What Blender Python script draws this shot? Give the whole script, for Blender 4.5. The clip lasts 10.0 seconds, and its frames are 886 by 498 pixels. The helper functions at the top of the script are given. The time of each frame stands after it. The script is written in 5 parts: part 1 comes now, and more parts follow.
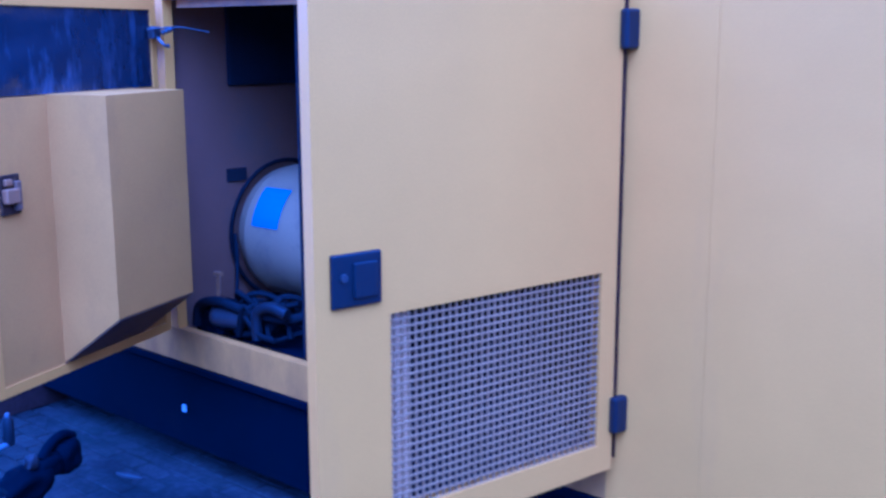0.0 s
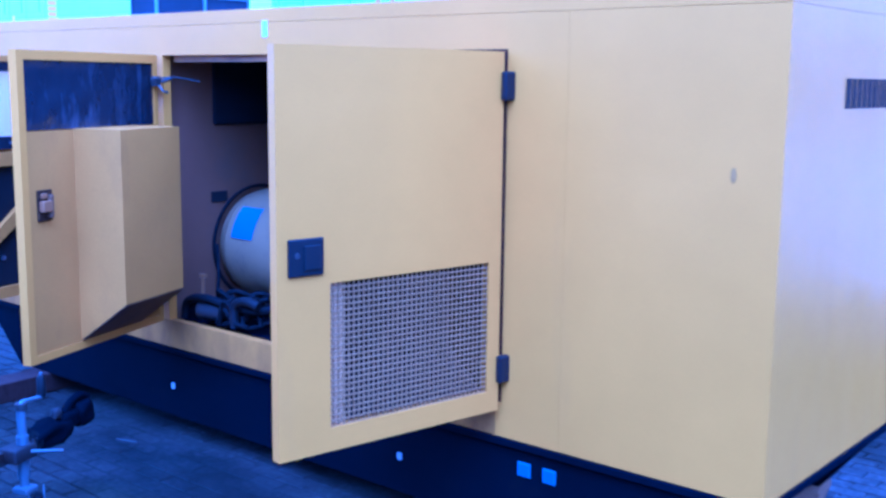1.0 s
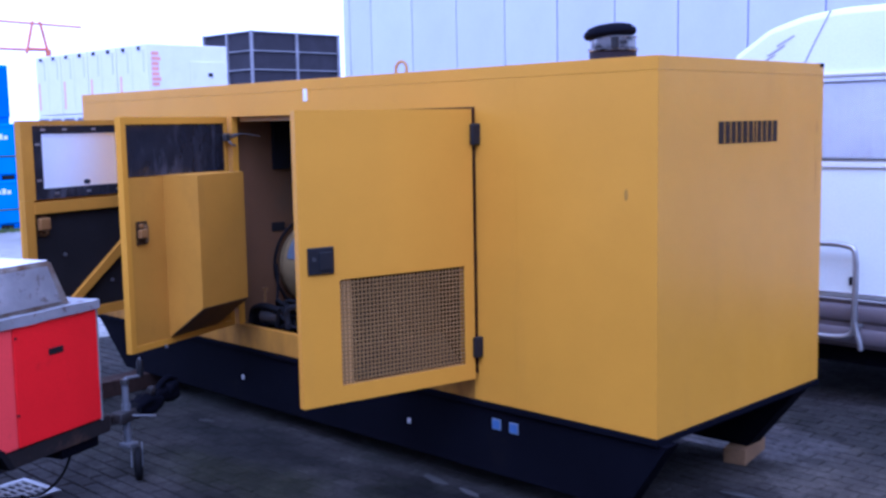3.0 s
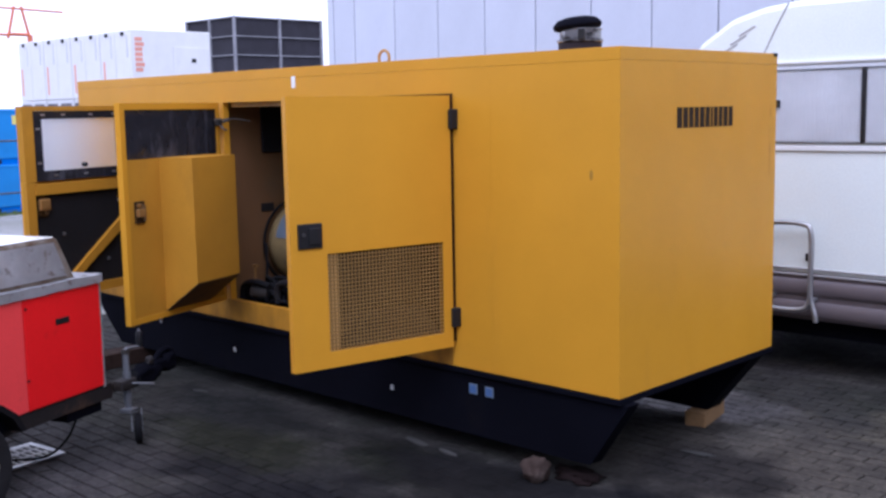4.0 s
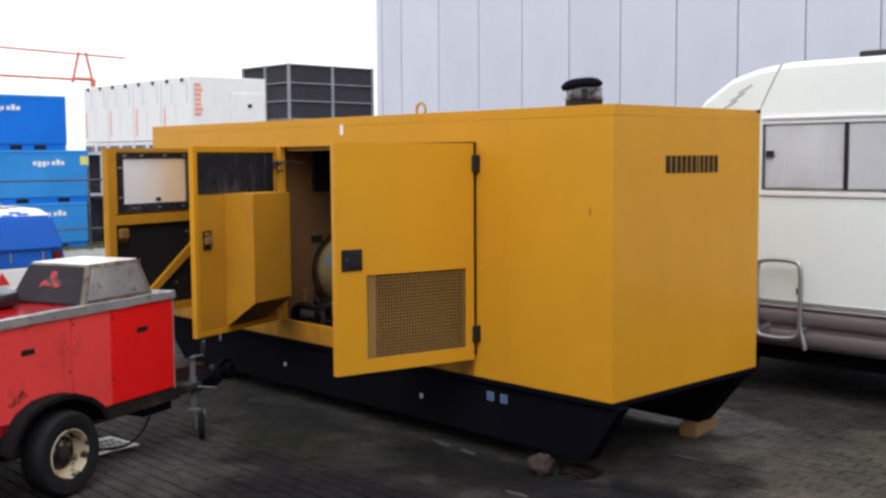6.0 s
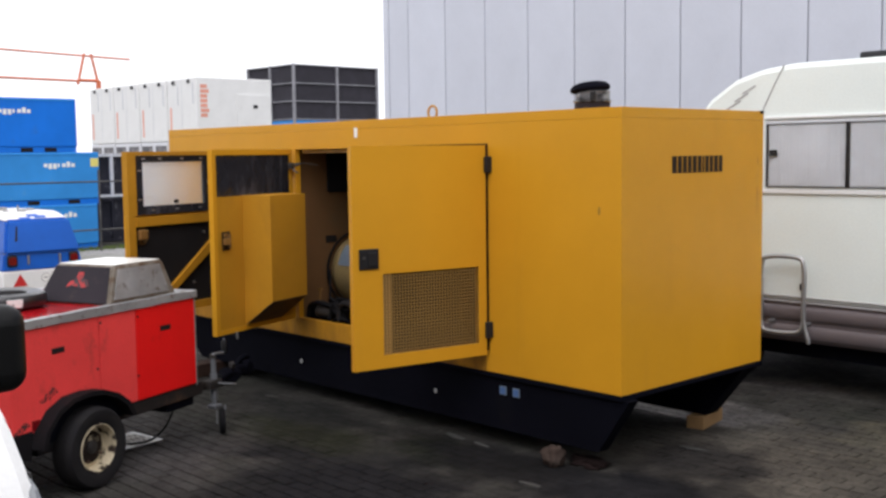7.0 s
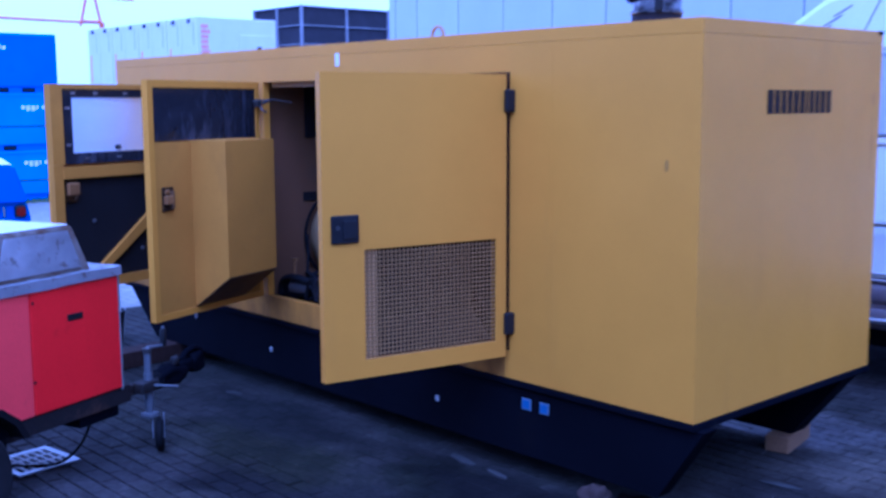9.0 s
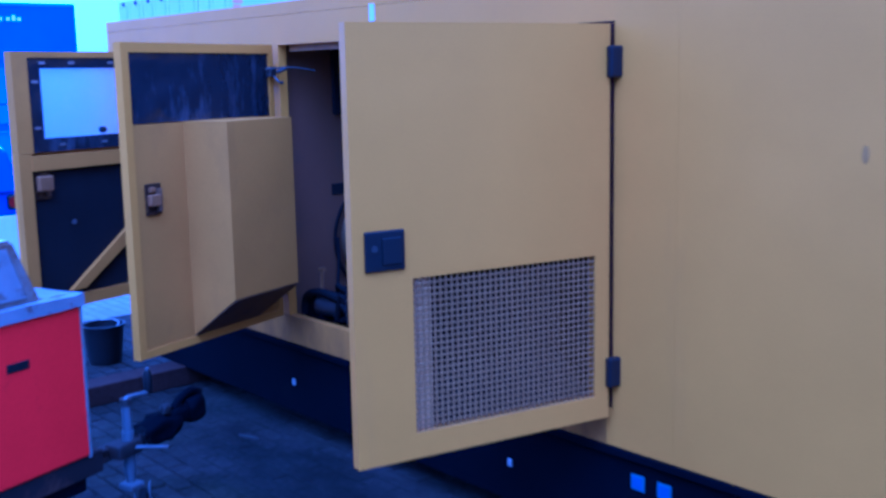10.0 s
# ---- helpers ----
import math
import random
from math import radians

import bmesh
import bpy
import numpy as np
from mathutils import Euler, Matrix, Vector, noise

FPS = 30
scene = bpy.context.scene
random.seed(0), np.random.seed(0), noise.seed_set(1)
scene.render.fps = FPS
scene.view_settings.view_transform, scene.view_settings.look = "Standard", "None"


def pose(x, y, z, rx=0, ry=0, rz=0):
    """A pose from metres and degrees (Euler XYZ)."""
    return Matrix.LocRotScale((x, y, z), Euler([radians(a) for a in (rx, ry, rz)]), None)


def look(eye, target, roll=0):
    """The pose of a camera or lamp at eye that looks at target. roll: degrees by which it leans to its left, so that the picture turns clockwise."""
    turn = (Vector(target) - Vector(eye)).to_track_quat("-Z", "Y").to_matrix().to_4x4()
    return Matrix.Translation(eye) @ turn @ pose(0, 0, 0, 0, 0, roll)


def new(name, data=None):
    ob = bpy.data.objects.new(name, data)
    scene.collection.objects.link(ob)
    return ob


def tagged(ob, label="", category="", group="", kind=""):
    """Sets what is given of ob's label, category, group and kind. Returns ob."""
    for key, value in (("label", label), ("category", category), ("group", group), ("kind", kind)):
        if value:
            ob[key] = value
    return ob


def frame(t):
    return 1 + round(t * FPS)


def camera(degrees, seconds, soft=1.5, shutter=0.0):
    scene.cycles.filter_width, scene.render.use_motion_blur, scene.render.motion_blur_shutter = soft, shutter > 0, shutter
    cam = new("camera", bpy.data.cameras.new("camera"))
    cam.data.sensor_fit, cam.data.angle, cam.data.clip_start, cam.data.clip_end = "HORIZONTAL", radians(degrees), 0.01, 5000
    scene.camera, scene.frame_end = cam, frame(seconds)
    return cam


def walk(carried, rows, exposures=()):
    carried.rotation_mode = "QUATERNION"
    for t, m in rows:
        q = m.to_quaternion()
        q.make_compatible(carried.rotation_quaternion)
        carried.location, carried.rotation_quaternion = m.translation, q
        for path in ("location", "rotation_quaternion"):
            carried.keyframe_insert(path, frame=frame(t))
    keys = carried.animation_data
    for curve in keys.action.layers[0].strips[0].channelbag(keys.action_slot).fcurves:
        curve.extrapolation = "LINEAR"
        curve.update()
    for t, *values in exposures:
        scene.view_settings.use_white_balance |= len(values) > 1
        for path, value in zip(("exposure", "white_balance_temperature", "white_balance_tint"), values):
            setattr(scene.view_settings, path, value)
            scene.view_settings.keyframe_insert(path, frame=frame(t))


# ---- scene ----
cam = camera(44.7, 10.0, soft=2.7, shutter=0.5)
PATH = [
    (0, (0.548, -2.824, 2.031), (-0.747, -1.350, 1.643), -0.11),
    (0.5, (1.027, -3.112, 1.960), (-0.297, -1.648, 1.640), 1.92),
    (1, (1.497, -3.616, 2.070), (0.227, -2.102, 1.761), 0.64),
    (1.5, (1.959, -3.738, 2.084), (0.610, -2.276, 1.876), -0.25),
    (2, (2.363, -3.924, 2.070), (0.968, -2.504, 1.877), 0.37),
    (2.5, (2.662, -4.139, 2.076), (1.217, -2.776, 1.843), 0.14),
    (2.7, (2.771, -4.235, 2.107), (1.345, -2.853, 1.879), -0.70),
    (3.8, (3.233, -4.636, 2.101), (1.849, -3.212, 1.860), -0.92),
    (4, (3.265, -4.681, 2.105), (1.880, -3.261, 1.849), -1.10),
    (4.5, (3.368, -4.811, 2.106), (1.976, -3.393, 1.886), -0.86),
    (5, (3.546, -4.946, 2.088), (2.099, -3.577, 1.908), -0.87),
    (5.5, (3.924, -5.084, 2.148), (2.408, -3.797, 1.937), -0.43),
    (5.7, (4.026, -5.185, 2.082), (2.562, -3.834, 1.910), 0.11),
    (6.8, (4.253, -5.526, 2.164), (2.811, -4.154, 1.975), -0.93),
    (7, (4.258, -5.533, 2.120), (2.800, -4.175, 1.947), -0.77),
    (7.5, (4.094, -5.389, 2.133), (2.675, -3.996, 1.926), -0.86),
    (8, (3.855, -5.019, 2.109), (2.361, -3.713, 1.862), -0.51),
    (8.5, (3.364, -4.635, 2.063), (1.908, -3.275, 1.888), -0.42),
    (9, (2.825, -4.140, 2.036), (1.358, -2.807, 1.769), -0.30),
    (9.5, (2.237, -3.598, 1.987), (0.715, -2.338, 1.677), -0.17),
    (10, (1.518, -3.149, 2.016), (0.008, -1.877, 1.696), -1.16),
]
EXPOSURES = [
    (0, 1.44, 2855, 39),
    (0.5, 1.651, 2840, 37),
    (1.0, 1.650, 2855, 35),
    (1.3, 1.463, 3100, 44),
    (1.5, 1.369, 3310, 55),
    (2.0, 1.100, 4700, 28),
    (2.5, 0.955, 3705, 64),
    (2.7, 0.925, 3740, 58),
    (3.8, 0.764, 5900, 18),
    (4.0, 0.786, 5200, 30),
    (4.5, 0.85, 6000, 18),
    (5.0, 0.743, 5100, 36),
    (5.5, 0.636, 4950, 43),
    (5.8, 0.699, 6000, 18),
    (6.8, 0.624, 6200, 18),
    (8.0, 0.614, 6150, 20),
    (8.5, 0.559, 6150, 18),
    (9.0, 0.535, 3510, 45),
    (9.5, 0.645, 3055, 41),
    (10, 0.555, 2945, 39),
]
walk(cam, [(t, look(eye, target, roll)) for t, eye, target, roll in PATH], EXPOSURES)

# ---- light ----
world = bpy.data.worlds.new("sky")
scene.world = world
world.use_nodes = True
wn = world.node_tree.nodes
sky = wn.new("ShaderNodeTexSky")
sky.sky_type = 'NISHITA'
sky.sun_disc = False
sky.sun_elevation = radians(56)
sky.sun_rotation = radians(141.7)
sky.air_density, sky.dust_density, sky.ozone_density = 1.0, 6.0, 1.0
cloud = wn.new("ShaderNodeHueSaturation")
cloud.inputs["Saturation"].default_value = 0.18
cloud.inputs["Value"].default_value = 1.0
world.node_tree.links.new(sky.outputs[0], cloud.inputs["Color"])
veil = wn.new("ShaderNodeMix")
veil.data_type = 'RGBA'
veil.inputs[0].default_value = 0.8
veil.inputs[7].default_value = (6.8, 7.0, 6.65, 1.0)
world.node_tree.links.new(cloud.outputs[0], veil.inputs[6])
world.node_tree.links.new(veil.outputs[2], wn["Background"].inputs["Color"])
wn["Background"].inputs["Strength"].default_value = 0.15
sun = new("sun", bpy.data.lights.new("sun", 'SUN'))
sun.data.energy, sun.data.angle, sun.data.color = 0.7, radians(45), (1.0, 0.98, 0.94)
sun.matrix_world = look((3.4, -4.3, 7.5), (0.0, 0.0, 0.0))


# ---- materials ----
def nodes_of(name):
    m = bpy.data.materials.new(name)
    m.use_nodes = True
    return m, m.node_tree.nodes, m.node_tree.links, m.node_tree.nodes["Principled BSDF"]


def mixer(n, l, fac, a, b, mode='MIX'):
    x = n.new("ShaderNodeMix")
    x.data_type, x.blend_type = 'RGBA', mode
    for sock, v in ((x.inputs[0], fac), (x.inputs[6], a), (x.inputs[7], b)):
        if isinstance(v, bpy.types.NodeSocket):
            l.new(v, sock)
        elif isinstance(v, (int, float)):
            sock.default_value = v
        else:
            sock.default_value = (*v, 1.0)
    return x.outputs[2]


def noise_of(n, l, scale, detail=4.0, stretch=None, rough=0.6):
    tc = n.new("ShaderNodeTexCoord")
    src = tc.outputs["Object"]
    if stretch:
        mp = n.new("ShaderNodeMapping")
        mp.inputs["Scale"].default_value = stretch
        l.new(src, mp.inputs[0])
        src = mp.outputs[0]
    t = n.new("ShaderNodeTexNoise")
    t.inputs["Scale"].default_value, t.inputs["Detail"].default_value, t.inputs["Roughness"].default_value = scale, detail, rough
    l.new(src, t.inputs["Vector"])
    return t.outputs["Fac"]


def ramp_of(n, l, src, lo, hi):
    r = n.new("ShaderNodeMapRange")
    r.inputs["From Min"].default_value, r.inputs["From Max"].default_value = lo, hi
    l.new(src, r.inputs["Value"])
    return r.outputs[0]


def surface(name, colour, rough=0.5, metal=0.0, wear=None, wear_at=(0.55, 0.75), wear_scale=3.0, stretch=None, tone=0.12, grain=60.0, bump=0.05, coat=0.0, island=0.0, spec=0.5, wave=0.0):
    """A painted, plastic or mineral surface with tone, wear and fine relief."""
    m, n, l, p = nodes_of(name)
    dark = tuple(c * (1 - tone) for c in colour)
    light = tuple(min(1.0, c * (1 + tone)) for c in colour)
    col = mixer(n, l, ramp_of(n, l, noise_of(n, l, 1.3), 0.3, 0.7), dark, light)
    fine = noise_of(n, l, grain, 3.0)
    col = mixer(n, l, ramp_of(n, l, fine, 0.35, 0.65), mixer(n, l, 0.94, (0, 0, 0), col), col)
    if island:
        oi = n.new("ShaderNodeObjectInfo")
        ge = n.new("ShaderNodeNewGeometry")
        ad = n.new("ShaderNodeMath")
        ad.operation = 'ADD'
        l.new(oi.outputs["Random"], ad.inputs[0])
        l.new(ge.outputs["Random Per Island"], ad.inputs[1])
        fr = n.new("ShaderNodeMath")
        fr.operation = 'FRACT'
        l.new(ad.outputs[0], fr.inputs[0])
        col = mixer(n, l, fr.outputs[0], mixer(n, l, 1.0 - island, (0, 0, 0), col), col)
    rv = ramp_of(n, l, fine, 0.0, 1.0)
    if wear:
        w = ramp_of(n, l, noise_of(n, l, wear_scale, 8.0, stretch, 0.7), *wear_at)
        col = mixer(n, l, w, col, wear)
    l.new(col, p.inputs["Base Color"])
    mr = n.new("ShaderNodeMapRange")
    mr.inputs["To Min"].default_value, mr.inputs["To Max"].default_value = max(0.02, rough - 0.08), min(1.0, rough + 0.08)
    l.new(rv, mr.inputs["Value"])
    l.new(mr.outputs[0], p.inputs["Roughness"])
    p.inputs["Metallic"].default_value = metal
    p.inputs["Coat Weight"].default_value = coat
    p.inputs["Specular IOR Level"].default_value = spec
    if bump:
        b = n.new("ShaderNodeBump")
        b.inputs["Strength"].default_value, b.inputs["Distance"].default_value = bump, 0.01
        l.new(fine, b.inputs["Height"])
        if wave:
            w = n.new("ShaderNodeBump")
            w.inputs["Strength"].default_value, w.inputs["Distance"].default_value = wave, 0.02
            l.new(noise_of(n, l, 2.2, 2.0), w.inputs["Height"])
            l.new(w.outputs[0], b.inputs["Normal"])
        l.new(b.outputs[0], p.inputs["Normal"])
    return m


YELLOW = surface("yellow_paint", (0.600, 0.284, 0.013), 0.34, spec=0.22, wave=0.35, tone=0.05, wear=(0.50, 0.24, 0.02), wear_at=(0.60, 0.95), wear_scale=1.2, stretch=(2.5, 2.5, 0.5), grain=180, bump=0.03)
# Grime, deepened by painted shade from the open doors, is in this colour.
SILL = surface("grimy_shaded_yellow_paint", (0.52, 0.245, 0.016), 0.5, spec=0.13, tone=0.08, wear=(0.15, 0.075, 0.018), wear_at=(0.38, 0.68), wear_scale=1.6, stretch=(1.0, 1.0, 0.5), grain=180, bump=0.03)
YELLOW_DULL = surface("dull_yellow_paint", (0.46, 0.24, 0.035), 0.55, tone=0.08, wear=(0.12, 0.08, 0.035), wear_at=(0.42, 0.75), wear_scale=4)
# Dusty, darker copy of YELLOW; shade on the inner faces is in its colour.
YELLOW_IN = surface("shaded_dusty_yellow_paint", (0.47, 0.225, 0.016), 0.5, spec=0.15, tone=0.10, wear=(0.30, 0.145, 0.02), wear_at=(0.50, 0.90), wear_scale=1.6, stretch=(1.5, 1.5, 0.8), grain=120, bump=0.05, wave=0.3)
DARK_YELLOW = surface("dark_yellow", (0.16, 0.085, 0.022), 0.7, tone=0.2, wear=(0.05, 0.035, 0.02), wear_at=(0.45, 0.75), wear_scale=5)
ENGINE = surface("cream_engine_paint", (0.29, 0.215, 0.09), 0.45, tone=0.12, wear=(0.12, 0.09, 0.05), wear_at=(0.52, 0.75), wear_scale=6)
BLACK = surface("black_paint", (0.0042, 0.0044, 0.0076), 0.75, spec=0.03, tone=0.2, wear=(0.009, 0.008, 0.008), wear_at=(0.58, 0.85), wear_scale=2.5, bump=0.08)
RUBBER = surface("black_rubber", (0.008, 0.008, 0.009), 0.75, spec=0.12, tone=0.2, bump=0.1)
TYRE = surface("tyre_rubber", (0.014, 0.013, 0.014), 0.85, spec=0.15, tone=0.2, wear=(0.026, 0.024, 0.022), wear_at=(0.5, 0.9), wear_scale=5, bump=0.2)
FOAM = surface("black_foam", (0.014, 0.013, 0.014), 0.9, spec=0.15, tone=0.2, grain=90, bump=0.4)
FOIL = surface("glossy_black_insulation", (0.02, 0.02, 0.024), 0.2, tone=0.3, wear=(0.12, 0.12, 0.14), wear_at=(0.50, 0.8), wear_scale=3.0, stretch=(2.6, 2.6, 0.7), grain=8, bump=0.7, wave=2.0)
STEEL = surface("galvanised_steel", (0.42, 0.42, 0.42), 0.42, 0.85, wear=(0.2, 0.13, 0.08), wear_at=(0.58, 0.85), wear_scale=6)
LAMP_GLASS = surface("grey_lamp_glass", (0.30, 0.31, 0.32), 0.12, 0.5, tone=0.3, grain=12, bump=0.1)
RUST_GREY = surface("rust_edged_steel", (0.24, 0.21, 0.17), 0.55, 0.4, wear=(0.12, 0.07, 0.035), wear_at=(0.44, 0.62), wear_scale=11, tone=0.3)
BARE = surface("scratched_bare_metal", (0.40, 0.41, 0.42), 0.38, 0.6, wear=(0.17, 0.145, 0.12), wear_at=(0.54, 0.66), wear_scale=10, wave=1.6, tone=0.4, grain=25, bump=0.25)
# Near-white base colour stands in for sky glare on the wet bonnet top.
GLARE_TOP = surface("wet_glare_white", (0.80, 0.80, 0.75), 0.25, 0.0, spec=0.9, tone=0.06, wear=(0.5, 0.48, 0.42), wear_at=(0.62, 0.8), wear_scale=6)
RED_WORN = surface("worn_red_mark", (0.40, 0.022, 0.022), 0.6, wear=(0.022, 0.018, 0.023), wear_at=(0.44, 0.54), wear_scale=24, tone=0.2)
WEATHERED = surface("weathered_grey_metal", (0.42, 0.43, 0.43), 0.45, 0.5, wear=(0.16, 0.13, 0.09), wear_at=(0.54, 0.72), wear_scale=9, tone=0.25)
HOOD_DARK = surface("dark_weathered_metal", (0.022, 0.018, 0.023), 0.6, 0.0, spec=0.15, wear=(0.07, 0.05, 0.045), wear_at=(0.58, 0.85), wear_scale=9, tone=0.25)
RED_WET = surface("wet_red_lid", (0.50, 0.01, 0.015), 0.16, tone=0.15, wear=(0.25, 0.015, 0.015), wear_at=(0.5, 0.8), wear_scale=5, grain=20, bump=0.15, coat=0.3)
EDGE = surface("sticker_edge", (0.16, 0.20, 0.26), 0.5, tone=0.05)
BRASS = surface("dull_brass", (0.30, 0.16, 0.045), 0.4, 0.3, tone=0.3)
DRUM_LABEL = surface("pale_sheet", (0.30, 0.38, 0.46), 0.4, tone=0.1)
DULL_WHITE = surface("dull_white", (0.42, 0.42, 0.41), 0.6, tone=0.1)
SHEEN = surface("ragged_white_sheen", (0.72, 0.71, 0.68), 0.7, wear=(0.02, 0.02, 0.02), wear_at=(0.56, 0.6), wear_scale=22, tone=0.08)
PALE = surface("pale_grey_paint", (0.62, 0.63, 0.65), 0.5, tone=0.05)
DARK_RUST = surface("dark_greasy_rust", (0.016, 0.013, 0.012), 0.7, wear=(0.05, 0.028, 0.016), wear_at=(0.55, 0.8), wear_scale=8, tone=0.3, bump=0.3)
FADED_ORANGE = surface("faded_orange_mark", (0.75, 0.33, 0.24), 0.6, tone=0.08)
RED = surface("red_paint", (0.84, 0.012, 0.010), 0.42, spec=0.25, tone=0.08, wear=(0.30, 0.02, 0.02), wear_at=(0.6, 0.9), wear_scale=3)
RED_FADED = surface("faded_red_paint", (0.88, 0.066, 0.060), 0.5, spec=0.25, tone=0.12, wear=(0.26, 0.04, 0.03), wear_at=(0.54, 0.80), wear_scale=3.2, stretch=(1.0, 1.0, 0.6))
RED_MARK = surface("red_mark", (0.55, 0.02, 0.02), 0.5, tone=0.1)
RUST = surface("rusty_steel", (0.075, 0.045, 0.03), 0.8, 0.2, wear=(0.16, 0.08, 0.035), wear_at=(0.45, 0.75), wear_scale=8, tone=0.3, bump=0.3)
RIM = surface("cream_wheel_rim", (0.56, 0.48, 0.33), 0.5, 0.1, wear=(0.035, 0.022, 0.015), wear_at=(0.52, 0.57), wear_scale=11, tone=0.2)
WHITE = surface("white_paint", (0.74, 0.74, 0.72), 0.4, tone=0.04, wear=(0.5, 0.49, 0.46), wear_at=(0.6, 0.9), wear_scale=2, stretch=(2, 2, 0.5))
CAMPER = surface("cream_white_panel", (0.77, 0.82, 0.775), 0.38, tone=0.03, wear=(0.55, 0.55, 0.52), wear_at=(0.62, 0.95), wear_scale=1.5, stretch=(2, 2, 0.3))
SEAM = surface("grey_seam", (0.38, 0.37, 0.37), 0.6, tone=0.05)
BLOCKER_GREY = surface("grey_sky_blocker", (0.30, 0.30, 0.31), 0.8, tone=0.1)
SKIRT = surface("mauve_grey_skirt", (0.125, 0.104, 0.106), 0.45, tone=0.1)
CURTAIN = surface("pale_curtain", (0.74, 0.73, 0.76), 0.9, tone=0.14, grain=25, bump=0.3)
BLUE = surface("blue_paint", (0.006, 0.16, 0.66), 0.5, spec=0.25, tone=0.08, wear=(0.05, 0.10, 0.26), wear_at=(0.62, 0.9), wear_scale=1.5)
BLUE_DEEP = surface("deep_blue_paint", (0.006, 0.10, 0.48), 0.4, spec=0.3, tone=0.12, wear=(0.01, 0.05, 0.2), wear_at=(0.6, 0.8), wear_scale=3)
BLUE_LIGHT = surface("light_blue_paint", (0.03, 0.25, 0.64), 0.5, spec=0.3, tone=0.1, wear=(0.12, 0.27, 0.48), wear_at=(0.6, 0.85), wear_scale=2.5)
WALL = surface("lilac_grey_cladding", (0.525, 0.545, 0.605), 0.5, island=0.06, tone=0.04, wear=(0.46, 0.48, 0.53), wear_at=(0.55, 0.9), wear_scale=0.8, stretch=(2, 2, 0.25))
JOINT = surface("dark_joint", (0.32, 0.325, 0.37), 0.7, tone=0.1)
ORANGE = surface("orange_crane_paint", (0.62, 0.16, 0.07), 0.6, tone=0.1)
STICKER = surface("pale_blue_sticker", (0.07, 0.14, 0.30), 0.4, tone=0.1)
TAG = surface("white_tag", (0.8, 0.8, 0.76), 0.5, tone=0.03)
LAMP_RED = surface("red_lamp_lens", (0.16, 0.006, 0.008), 0.2, tone=0.1)
WOOD = surface("weathered_timber", (0.038, 0.023, 0.017), 0.85, spec=0.15, wear=(0.022, 0.013, 0.010), wear_at=(0.45, 0.7), wear_scale=5, stretch=(1, 6, 6), tone=0.25, bump=0.3)
FRESH_WOOD = surface("pale_timber", (0.27, 0.155, 0.06), 0.8, wear=(0.2, 0.12, 0.05), wear_at=(0.5, 0.75), wear_scale=6, stretch=(6, 1, 6), bump=0.3)
STONE = surface("rough_stone", (0.050, 0.035, 0.028), 0.9, spec=0.1, wear=(0.085, 0.066, 0.056), wear_at=(0.5, 0.7), wear_scale=14, tone=0.2, bump=0.5)
PAVER = surface("concrete_paver", (0.070, 0.067, 0.060), 0.85, spec=0.12, tone=0.35, wear=(0.024, 0.026, 0.020), wear_at=(0.40, 0.62), wear_scale=0.55, grain=150, bump=0.3, island=0.4)
# Much darker yellow, for the inner partition.
PARTITION = surface("dark_inner_yellow", (0.16, 0.077, 0.026), 0.65, tone=0.15, wear=(0.10, 0.07, 0.035), wear_at=(0.5, 0.85), wear_scale=3)
WIRE = surface("dirty_wire", (0.34, 0.205, 0.058), 0.55, 0.2, tone=0.15)
DARK_STEEL = surface("sooty_steel", (0.10, 0.095, 0.09), 0.4, 0.7, tone=0.3, wear=(0.3, 0.29, 0.28), wear_at=(0.55, 0.8), wear_scale=9)
GREY_STONE = surface("dark_rubble", (0.011, 0.007, 0.0065), 0.9, spec=0.06, tone=0.3, bump=0.5, grain=40)
PLASTIC = surface("black_plastic", (0.013, 0.013, 0.014), 0.45, spec=0.3, tone=0.15)


def glass(name, tint):
    m, n, l, p = nodes_of(name)
    p.inputs["Base Color"].default_value = (*tint, 1)
    p.inputs["Roughness"].default_value = 0.03
    p.inputs["Transmission Weight"].default_value = 1.0
    p.inputs["IOR"].default_value = 1.45
    return m


GLASS = glass("window_glass", (0.85, 0.88, 0.88))
FROST = glass("frosted_pane", (1.0, 0.98, 0.93))
FROST.node_tree.nodes["Principled BSDF"].inputs["Roughness"].default_value = 0.42
FROST.node_tree.nodes["Principled BSDF"].inputs["Transmission Weight"].default_value = 0.85


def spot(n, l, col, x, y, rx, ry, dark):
    """A ragged patch of its own colour at a place in the yard."""
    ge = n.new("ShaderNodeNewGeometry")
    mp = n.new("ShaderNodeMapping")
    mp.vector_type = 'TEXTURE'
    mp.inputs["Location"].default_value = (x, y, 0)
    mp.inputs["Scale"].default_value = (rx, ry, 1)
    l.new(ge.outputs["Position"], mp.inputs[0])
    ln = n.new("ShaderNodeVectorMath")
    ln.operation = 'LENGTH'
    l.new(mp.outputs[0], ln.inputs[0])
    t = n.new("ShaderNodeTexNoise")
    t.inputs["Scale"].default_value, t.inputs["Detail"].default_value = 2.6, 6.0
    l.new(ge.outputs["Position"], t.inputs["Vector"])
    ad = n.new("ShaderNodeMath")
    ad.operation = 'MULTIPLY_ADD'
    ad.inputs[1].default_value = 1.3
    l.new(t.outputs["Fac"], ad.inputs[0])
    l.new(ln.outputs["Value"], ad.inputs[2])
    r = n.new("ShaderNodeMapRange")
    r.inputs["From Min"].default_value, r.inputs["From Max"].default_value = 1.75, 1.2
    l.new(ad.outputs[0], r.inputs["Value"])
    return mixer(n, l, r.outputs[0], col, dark)


